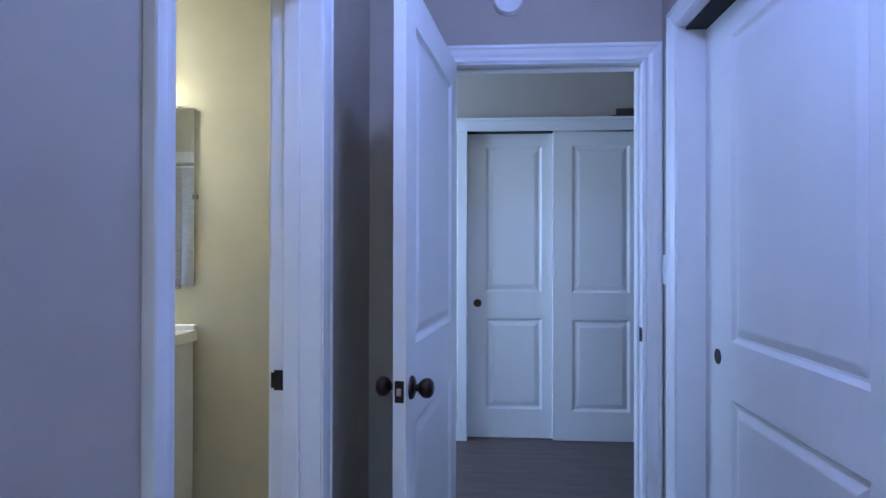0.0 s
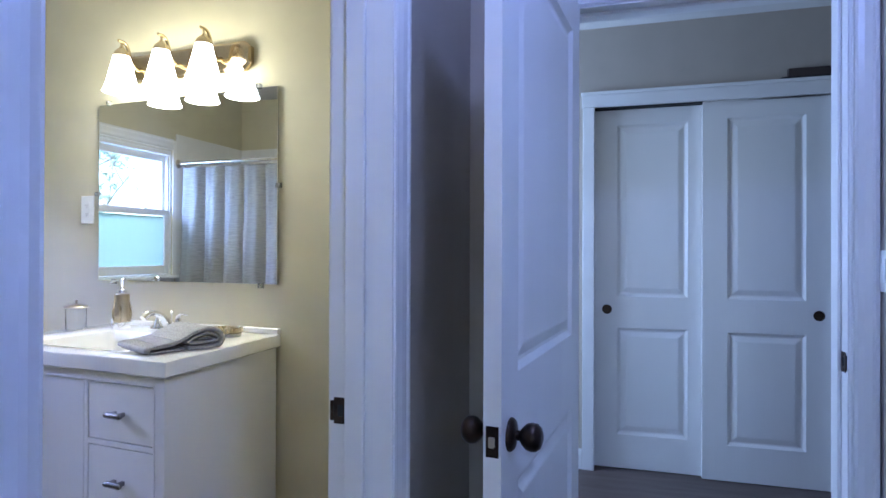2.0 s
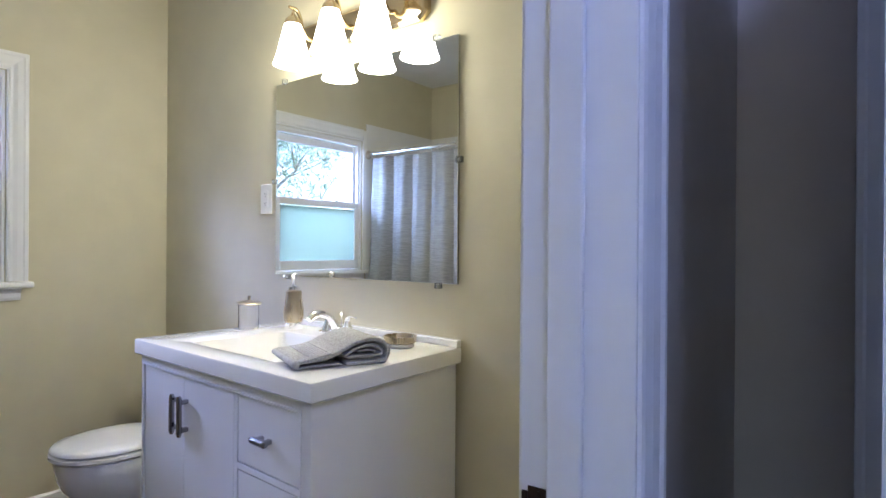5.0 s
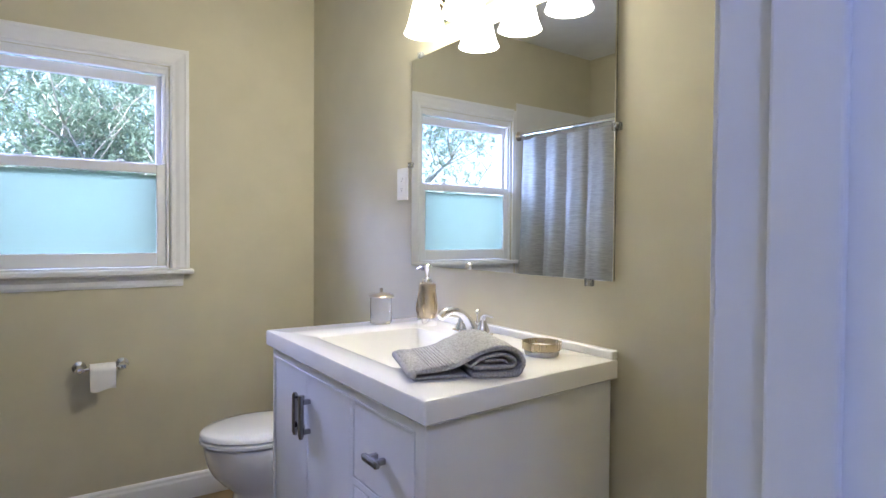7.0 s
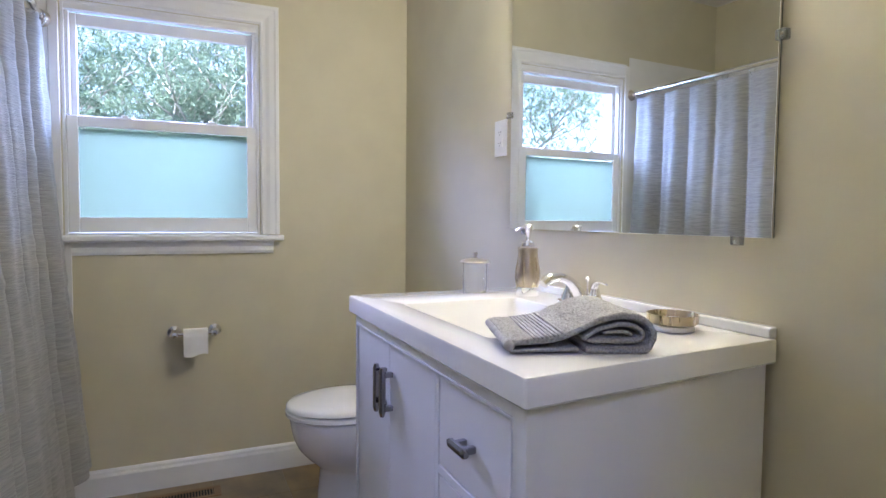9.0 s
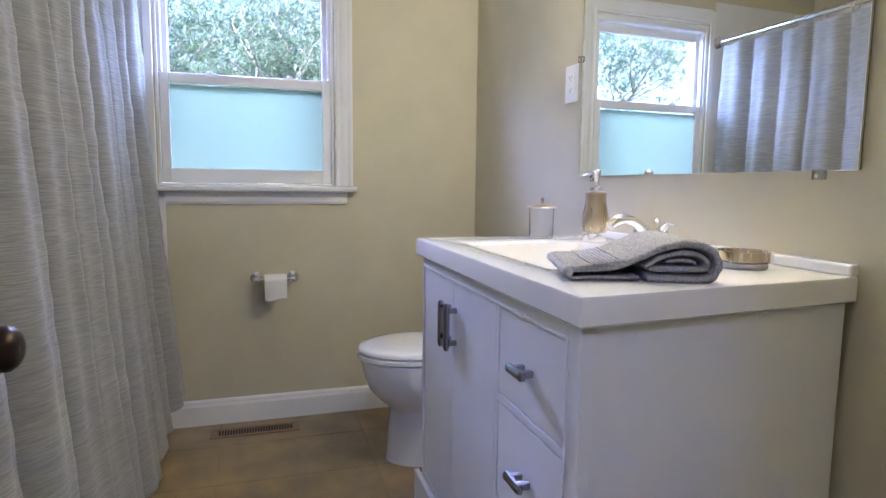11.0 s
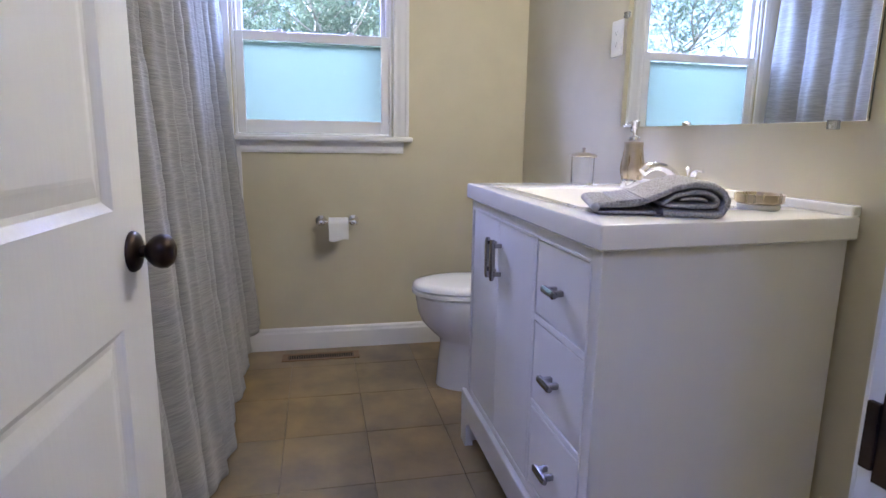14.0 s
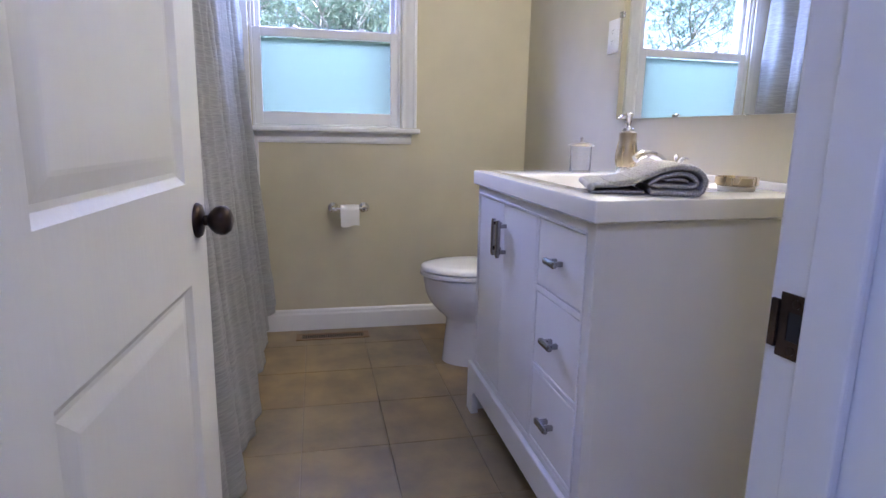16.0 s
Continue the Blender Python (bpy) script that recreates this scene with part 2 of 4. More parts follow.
CASE = [(0, 0), (0, 0.009), (0.006, 0.012), (0.012, 0.008), (0.020, 0.008), (0.034, 0.013), (0.052, 0.016), (0.058, 0.020), (0.068, 0.020), (0.070, 0.017), (0.070, 0)]


def moulding(name, frame_of, path, mat, parent=None, profile=CASE, width=0.070, label="", kind=""):
    """A profile swept with mitred corners along a path in a wall's plane. frame_of(u, z, depth) gives the place; the profile grows to the left of the path."""
    bm = bmesh.new()
    P = [Vector(p) for p in path]
    rows = []
    for i, p in enumerate(P):
        d0 = (p - P[i - 1]).normalized() if i else None
        d1 = (P[i + 1] - p).normalized() if i < len(P) - 1 else None
        n0 = Vector((-d0.y, d0.x)) if d0 else None
        n1 = Vector((-d1.y, d1.x)) if d1 else None
        if n0 and n1:
            mv = (n0 + n1).normalized()
            mv = mv / mv.dot(n0)
        else:
            mv = n0 or n1
        rows.append([bm.verts.new(frame_of(p.x + mv.x * o * width / 0.07, p.y + mv.y * o * width / 0.07, dd)) for o, dd in profile])
    for a, b in zip(rows, rows[1:]):
        for i in range(len(profile) - 1):
            bm.faces.new((a[i], a[i + 1], b[i + 1], b[i]))
    for r in (rows[0], rows[-1]):
        bm.faces.new(r)
    return ob_mesh(name, bm, mat, parent, label, kind=kind)


def panel_slab(bm, W, H, T, panels, sides=(1, 1)):
    """A door leaf: x 0..W, z 0..H, y 0..T, with sunk and raised panels (x0, x1, z0, z1) on the faces at y = 0 and y = T."""
    xs = sorted({0, W, *[v for p in panels for v in p[:2]]})
    zs = sorted({0, H, *[v for p in panels for v in p[2:]]})
    for side in (0, 1):
        y0, s = (0, 1) if side == 0 else (T, -1)
        inner = [(0, 0), (0.004, 0.003), (0.014, 0.010), (0.022, 0.011), (0.046, 0.004), (0.052, 0.003)]
        for i in range(len(xs) - 1):
            for j in range(len(zs) - 1):
                c = (xs[i], xs[i + 1], zs[j], zs[j + 1])
                hit = any(p[0] <= c[0] and c[1] <= p[1] and p[2] <= c[2] and c[3] <= p[3] for p in panels)
                if not (hit and sides[side]):
                    bm.faces.new([bm.verts.new((x, y0, z)) for x, z in ((c[0], c[2]), (c[1], c[2]), (c[1], c[3]), (c[0], c[3]))])
        if sides[side]:
            for p in panels:
                loops = [[bm.verts.new((x, y0 + s * dd, z)) for x, z in ((p[0] + o, p[2] + o), (p[1] - o, p[2] + o), (p[1] - o, p[3] - o), (p[0] + o, p[3] - o))] for o, dd in inner]
                for a, b in zip(loops, loops[1:]):
                    for k in range(4):
                        bm.faces.new((a[k], a[(k + 1) % 4], b[(k + 1) % 4], b[k]))
                bm.faces.new(loops[-1])
    for a, b in (((0, 0), (W, 0)), ((W, 0), (W, H)), ((W, H), (0, H)), ((0, H), (0, 0))):
        bm.faces.new([bm.verts.new(q) for q in ((a[0], 0, a[1]), (b[0], 0, b[1]), (b[0], T, b[1]), (a[0], T, a[1]))])
    bmesh.ops.remove_doubles(bm, verts=bm.verts[:], dist=0.0002)
    return bm


# ---- structure ----
CEIL, T = 2.50, 0.12
WX, MY = -2.79, 2.560          # window wall, mirror wall
HX, BX = 0.130, -0.010         # partition in the hall's own frame: hall face, bath face
HY, BY = 2.551, 2.671          # wall with the bedroom door: hall face, bedroom face
RX = 1.312                     # hall wall with the closet
DY0, DY1, DH = 1.013, 1.816, 2.012   # bathroom door opening
EX0, EX1 = 0.420, 1.234        # bedroom door opening
TY = 0.33                      # wall behind the tub
S = dict(kind="structure")
NORTH = Matrix.Translation((-0.90, 2.555, 0)) @ pose(0, 0, 0, 0, 0, 1.4) @ Matrix.Translation((0.90, -2.555, 0))   # the mirror wall is a little out of square
HALL = pose(0, 0, 0, 0, 0, 5.5)      # the hall and the bedroom stand a little askew to the bathroom


def askew(o, m=HALL):
    o.matrix_basis = m @ o.matrix_basis
    return o


def wall(name, parts, mat):
    return boxes(name, parts, mat, **S)


wy0, wy1, wz0, wz1 = 1.110, 1.835, 1.054, 1.957     # window opening
wall("wall_west", [((WX - 0.16, TY - T, 0), (WX, wy0, CEIL)), ((WX - 0.16, wy1, 0), (WX, MY + T, CEIL)),
                   ((WX - 0.16, wy0, 0), (WX, wy1, wz0)), ((WX - 0.16, wy0, wz1), (WX, wy1, CEIL))], WALL_PAINT)
askew(wall("wall_north_bath", [((WX - 0.02, MY, 0), (-0.26, MY + T, CEIL))], WALL_PAINT), NORTH)
wall("wall_south_bath", [((WX, TY - T, 0), (-0.045, TY, CEIL))], WALL_PAINT)


def skin(name, parts, inner, outer, axis, at):
    """A wall whose two faces are painted unlike: faces beyond the place along the axis take the second paint."""
    o = boxes(name, parts, inner, **S)
    o.data.materials.append(outer)
    for f in o.data.polygons:
        if f.center[axis] > at:
            f.material_index = 1
    return o


askew(skin("wall_partition", [((BX, -2.6, 0), (HX, DY0 - 0.02, CEIL)), ((BX, DY1 + 0.02, 0), (HX, 2.60, CEIL)), ((BX, DY0 - 0.02, DH + 0.02), (HX, DY1 + 0.02, CEIL))], WALL_PAINT, HALL_PAINT, 0, HX - 0.01))
askew(wall("wall_north_hall", [((HX + 0.0005, HY, 0), (EX0 - 0.02, BY, CEIL)), ((EX1 + 0.02, HY, 0), (RX + 0.9, BY, CEIL)), ((EX0 - 0.02, HY, DH + 0.02), (EX1 + 0.02, BY, CEIL))], HALL_PAINT))
CY0, CY1, CH = 0.190, 2.365, 2.078          # hall closet opening
askew(wall("wall_east_hall", [((RX, CY1 + 0.02, 0), (RX + T, HY, CEIL)), ((RX, -2.6, 0), (RX + T, CY0 - 0.02, CEIL)), ((RX, CY0 - 0.02, CH + 0.02), (RX + T, CY1 + 0.02, CEIL))], HALL_PAINT))
askew(wall("wall_closet", [((RX + 0.75, CY0 - 0.3, 0), (RX + 0.85, HY, CEIL)), ((RX + T, CY0 - 0.3, 0), (RX + 0.75, CY0 - 0.2, CEIL))], HALL_PAINT))
# Unseen end of the hall, with an added opening that lets daylight in
askew(wall("wall_south_hall", [((HX, -2.6, 0), (0.30, -2.48, CEIL)), ((1.10, -2.6, 0), (RX, -2.48, CEIL)), ((0.30, -2.6, 0), (1.10, -2.48, 0.8)), ((0.30, -2.6, 2.1), (1.10, -2.48, CEIL))], HALL_PAINT))
KY = 4.046                     # bedroom closet wall
KL, KM, KR, KH = 0.502, 1.069, 1.690, 2.055
askew(wall("wall_north_bedroom", [((-1.9, KY, 0), (KL - 0.018, KY + T, CEIL)), ((KR + 0.018, KY, 0), (3.0, KY + T, CEIL)), ((KL - 0.018, KY, KH + 0.018), (KR + 0.018, KY + T, CEIL))], HALL_PAINT))
askew(wall("wall_back", [((0.0, KY + 0.6, 0), (2.0, KY + 0.7, CEIL))], HALL_PAINT))
askew(wall("wall_west_bedroom", [((-1.9, 3.05, 0), (-1.8, KY, CEIL))], HALL_PAINT))
askew(wall("wall_east_bedroom", [((2.9, BY - 0.1, 0), (3.0, KY, CEIL))], HALL_PAINT))
wall("wall_south_bedroom", [((-3.0, 2.69, 0), (-0.32, 2.80, CEIL))], HALL_PAINT)
askew(wall("wall_bedroom_corner", [((RX + 0.9, HY, 0), (2.9, BY, CEIL))], HALL_PAINT))
box("ceiling", (WX - 0.16, -2.8, CEIL), (3.4, 5.6, CEIL + 0.12), CEIL_PAINT, **S)
askew(boxes("floor", [((-2.4, 2.66, -0.12), (3.2, 5.3, 0.0015)), ((0.055, -2.7, -0.12), (3.2, 2.66, 0.0015))], CARPET, **S))
box("floor_bath", (WX - 0.16, TY - T, -0.14), (0.05, MY + T, -0.009), GROUT, **S).location.z = 0.0035

FACE_BATH_HALL = lambda u, z, d: (HX + d, u, z)
FACE_WEST = lambda u, z, d: (WX + d, u, z)
FACE_NORTH_HALL = lambda u, z, d: (u, HY - d, z)
FACE_EAST_HALL = lambda u, z, d: (RX - d, u, z)


def casing(name, face, u0, u1, top, parent=None, bottom=0.0, left=0.07):
    return moulding(name, face, [(u1 + 0.005, bottom), (u1 + 0.005, top + 0.005), (u0 - 0.005, top + 0.005), (u0 - 0.005, bottom)][::-1], TRIM, parent)


def strike(parent, face_y, x, z, sign):
    """A strike plate let into a jamb that faces along y."""
    st = thing("strike_plate", "dark bronze strike plate let into the white door jamb", "strike plate", (x, face_y, z))
    bm = bmesh.new()
    for lo, hi in (((-0.016, 0, -0.029), (0.016, 0.0015, -0.013)), ((-0.016, 0, 0.013), (0.016, 0.0015, 0.029)), ((-0.016, 0, -0.013), (-0.007, 0.0015, 0.013)), ((0.007, 0, -0.013), (0.016, 0.0015, 0.013))):
        add_box(bm, lo, hi)
    add_box(bm, (-0.024, 0.0, -0.022), (-0.016, 0.004, 0.022), 0.001)
    part("plate", bm, BRONZE, st)
    # No real recess: a near-black plate gives the hole its shade
    bm = bmesh.new()
    add_box(bm, (-0.007, 0.0002, -0.013), (0.007, 0.0008, 0.013))
    part("hole", bm, DARK, st)
    for dz in (-0.021, 0.021):
        lathe("screw", [(0.004, 0), (0.004, 0.001), (0.002, 0.0016)], BRONZE, st, pose(0, 0.0015, dz, -90), 12)
    st.scale = (1, sign, 1)
    return st


# bathroom door frame
door_1 = askew(tagged(new("door_1"), "open white door frame between hall and bathroom with moulded casing", "", "", "structure"))


for v in (DY0 - 0.018, DY1):
    box("jamb", (BX - 0.004, v, 0), (HX + 0.004, v + 0.018, DH), TRIM, door_1, 0.0015)
box("head_jamb", (BX - 0.004, DY0 - 0.018, DH), (HX + 0.004, DY1 + 0.018, DH + 0.018), TRIM, door_1, 0.0015)
box("stop", (BX + 0.036, DY1 - 0.011, 0), (BX + 0.082, DY1, DH - 0.011), TRIM, door_1, 0.003)
box("stop", (BX + 0.036, DY0, 0), (BX + 0.082, DY0 + 0.011, DH - 0.011), TRIM, door_1, 0.003)
box("stop", (BX + 0.036, DY0, DH - 0.011), (BX + 0.082, DY1, DH), TRIM, door_1, 0.003)
casing("casing", FACE_BATH_HALL, DY0, DY1, DH, door_1)
casing("casing", lambda u, z, d: (BX - d, u, z), DY0, DY1, DH, door_1)

# bedroom door frame
door_2 = askew(tagged(new("door_2"), "open white door frame between hall and bedroom with moulded casing", "", "", "structure"))
for u in (EX0 - 0.018, EX1):
    box("jamb", (u, HY - 0.004, 0), (u + 0.018, BY + 0.004, DH), TRIM, door_2, 0.0015)
box("head_jamb", (EX0 - 0.018, HY - 0.004, DH), (EX1 + 0.018, BY + 0.004, DH + 0.018), TRIM, door_2)
box("stop", (EX1 - 0.011, HY + 0.040, 0), (EX1, HY + 0.075, DH - 0.011), TRIM, door_2, 0.003)
box("stop", (EX0, HY + 0.040, 0), (EX0 + 0.011, HY + 0.075, DH - 0.011), TRIM, door_2, 0.003)
box("stop", (EX0, HY + 0.040, DH - 0.011), (EX1, HY + 0.075, DH), TRIM, door_2, 0.003)
casing("casing", FACE_NORTH_HALL, EX0, EX1, DH, door_2)

# hall closet frame
door_3 = askew(tagged(new("door_3"), "white closet frame with moulded casing round sliding doors", "", "", "structure"))
for u in (CY0 - 0.018, CY1):
    box("jamb", (RX - 0.004, u, 0), (RX + T, u + 0.018, CH), TRIM, door_3, 0.0015)
box("head_jamb", (RX - 0.004, CY0 - 0.018, CH), (RX + T, CY1 + 0.018, CH + 0.018), TRIM, door_3)
box("track", (RX + 0.03, CY0, CH - 0.010), (RX + 0.115, CY1, CH), DARK, door_3)
casing("casing", FACE_EAST_HALL, CY0, CY1, CH, door_3)

# bedroom closet frame
door_4 = askew(tagged(new("door_4"), "white closet frame with a ledge on its head round two sliding doors", "", "", "structure"))
for u in (KL - 0.015, KR):
    box("jamb", (u, KY - 0.003, 0), (u + 0.015, KY + T, KH), TRIM, door_4)
box("casing", (KL - 0.066, KY - 0.018, 0), (KL - 0.002, KY, KH - 0.006), TRIM, door_4, 0.003)
box("casing", (KR + 0.002, KY - 0.018, 0), (KR + 0.066, KY, KH - 0.006), TRIM, door_4, 0.003)
box("head_casing", (KL - 0.070, KY - 0.020, KH - 0.006), (KR + 0.070, KY, KH + 0.062), TRIM, door_4, 0.003)
box("ledge", (KL - 0.075, KY - 0.030, KH + 0.062), (KR + 0.075, KY, KH + 0.080), TRIM, door_4, 0.004)
box("track", (KL, KY + 0.02, KH - 0.011), (KR, KY + 0.11, KH - 0.001), DARK, door_4)

# baseboards
BASEP = [(0, 0), (0, 0.014), (0.085, 0.014), (0.095, 0.010), (0.105, 0.009), (0.112, 0.004), (0.114, 0)]


def baseboard(face, u0, u1):
    bm = bmesh.new()
    a, b = ([bm.verts.new(face(u, 0.0 + o, d)) for o, d in BASEP] for u in (u0, u1))
    for i in range(len(BASEP) - 1):
        bm.faces.new((a[i], a[i + 1], b[i + 1], b[i]))
    bm.faces.new(a)
    bm.faces.new(b)
    return ob_mesh("baseboard", bm, TRIM, **S)


baseboard(FACE_WEST, 1.092, MY)
askew(baseboard(lambda u, z, d: (u, MY - d, z), WX + 0.016, -0.27), NORTH)
askew(baseboard(FACE_BATH_HALL, DY1 + 0.079, HY))
askew(baseboard(FACE_NORTH_HALL, HX + 0.016, EX0 - 0.077))
askew(baseboard(FACE_BATH_HALL, -2.48, DY0 - 0.079))
askew(baseboard(lambda u, z, d: (u, KY - d, z), -1.8, KL - 0.068))
askew(baseboard(lambda u, z, d: (u, KY - d, z), KR + 0.068, 2.9))

# ---- doors ----
def two_panels(W, H, stile, top=0.11, mid=(0.80, 0.98), bottom=0.19):
    return [(stile, W - stile, bottom, mid[0]), (stile, W - stile, mid[1], H - top)]


def knob_set(door, x, y, z, sign):
    """A round knob on its rose, standing off a face at y; sign says which way."""
    k = lathe("doorknob", [(0.010, 0), (0.0095, 0.012), (0.010, 0.020), (0.018, 0.026), (0.025, 0.034), (0.0275, 0.043), (0.0265, 0.052), (0.020, 0.060), (0.010, 0.0635), (0.004, 0.063)],
              BRONZE, door, pose(x, y, z, -90 * sign), 36, "dark bronze round knob")
    m = pose(x, y, z, -90 * sign)
    lathe("rose", [(0.0325, 0), (0.0325, 0.003), (0.029, 0.008), (0.020, 0.011), (0.012, 0.013)], BRONZE, k, m, 36)
    return k


def swing_door(label, W, H, Tk, panels, knob_z, m, knob_x):
    d = thing("panel_door", label, "door")
    o = part("leaf", panel_slab(bmesh.new(), W, H, Tk, panels), DOOR_PAINT, d)
    o.location.z = 0.008
    for s, y in ((-1, 0.0), (1, Tk)):
        knob_set(d, knob_x, y, knob_z, s)
    bm = bmesh.new()
    add_box(bm, (W - 0.001, Tk / 2 - 0.0125, knob_z - 0.029), (W + 0.0012, Tk / 2 + 0.0125, knob_z + 0.029), 0.0005, 1)
    lp = part("latch_plate", bm, BRONZE, d, "dark bronze latch plate")
    bm = bmesh.new()
    add_box(bm, (W, Tk / 2 - 0.006, knob_z - 0.010), (W + 0.009, Tk / 2 + 0.006, knob_z + 0.010), 0.003)
    part("latch_bolt", bm, NICKEL, lp)
    for hz in (0.20, H - 0.2):
        lathe("hinge", [(0.005, -0.045), (0.005, 0.045)], BRONZE, d, pose(-0.004, -0.004, hz), 10)
    d.matrix_basis = m
    return d


# bathroom door: hinged on its south jamb, open into the room
BW = 0.760
swing_door("white two-panel door standing open into the bathroom, with dark bronze knobs", BW, 1.998, 0.035, [(0.160, BW - 0.116, 0.19, 0.757), (0.160, BW - 0.116, 0.936, 1.885)],
           0.873, pose(-0.190, 1.140, 0, 0, 0, 175.9), BW - 0.058)
# bedroom door: hinged on its west jamb, open into the hall
EW = 0.800
swing_door("white two-panel door standing open into the hall, with dark bronze knobs", EW, 1.992, 0.035, two_panels(EW, 1.992, 0.112, 0.114, (0.768, 0.983), 0.19),
           0.878, pose(0.250, 2.535, 0, 0, 0, -91.7) @ Matrix.Translation((0, -0.035, 0)), EW - 0.058)
st = strike(None, 0, 0, 0, -1)
st.matrix_basis = HALL @ pose(0.013, DY1, 0.880) @ Matrix.Diagonal((1, -1, 1, 1))
sp = strike(None, 0, 0, 0, 1)
sp.matrix_basis = HALL @ pose(EX1, HY + 0.022, 0.918, 0, 0, 90)


def slider(label, W, H, Tk, m, pull_x, pull_z, panels, group):
    d = thing("sliding_door", label, "sliding door", group=group)
    part("leaf", panel_slab(bmesh.new(), W, H, Tk, panels, (1, 0)), DOOR_PAINT, d)
    p = lathe("finger_pull", [(0.027, 0), (0.027, 0.003), (0.023, 0.0035), (0.021, 0.0018)], BRONZE, d, pose(pull_x, 0.001, pull_z, 90), 32, "round dark bronze finger pull")
    d.matrix_basis = m
    return d


SP = [(0.123, 0.498, 0.191, 0.797), (0.123, 0.498, 0.975, 1.951)]
slider("white two-panel sliding closet door, the one that hangs behind", KR - KM, 2.047, 0.035, HALL @ pose(KL, KY + 0.060, 0.006), 0.068, 0.900, SP, "bedroom closet doors")
slider("white two-panel sliding closet door that hangs in front", KR - KM, 2.047, 0.035, HALL @ pose(KM, KY + 0.020, 0.006), KR - KM - 0.064, 0.900, SP, "bedroom closet doors")
SW = 1.10
SP = [(0.215, SW - 0.200, 0.190, 0.758), (0.215, SW - 0.200, 0.948, 1.960)]
slider("wide white two-panel sliding door of the hall closet, in daylight", SW, CH - 0.020, 0.035, HALL @ pose(RX + 0.100, CY1, 0.006, 0, 0, -90), 0.108, 0.882, SP, "hall closet doors")
slider("wide white two-panel sliding hall closet door behind the other", SW, CH - 0.020, 0.030, HALL @ pose(RX + 0.142, CY1 - 1.07, 0.006, 0, 0, -90), 0.108, 0.882, SP, "hall closet doors")

bx = askew(thing("box", "flat dark brown box lying on the ledge over the closet doors", "box"))
# Thin near-black strip that stands for the shadow line under the box
box("lower_part", (1.441, KY - 0.028, KH + 0.080), (1.705, KY - 0.004, KH + 0.087), DARK, bx)
box("upper_part", (1.472, KY - 0.028, KH + 0.087), (1.705, KY - 0.004, KH + 0.130), material("dark_brown_box", (0.05, 0.035, 0.03), 0.5), bx, 0.002)
sd = askew(thing("smoke_detector", "round white smoke detector on the grey wall over the bedroom door", "smoke detector"))
lathe("housing", [(0.062, 0), (0.062, 0.018), (0.055, 0.030), (0.035, 0.034), (0.0, 0.034)], PLASTIC, sd, pose(0.700, HY, 2.270, 90), 40)
lathe("vent_ring", [(0.040, 0.0335), (0.040, 0.036), (0.030, 0.037), (0.010, 0.0375)], PLASTIC, sd, pose(0.700, HY, 2.270, 90), 40)


sw = askew(thing("light_switch", "white rocker light switch plate on the grey hall wall", "light switch"))
box("cover_plate", (RX - 0.006, 2.472, 1.125), (RX - 0.0005, 2.542, 1.240), PLASTIC, sw, 0.002)
box("rocker", (RX - 0.0095, 2.491, 1.150), (RX - 0.0062, 2.523, 1.216), PLASTIC, sw, 0.001)
for z in (1.135, 1.230):
    lathe("screw", [(0.003, 0), (0.002, 0.001)], PLASTIC, sw, pose(RX - 0.006, 2.507, z, 0, -90), 10)


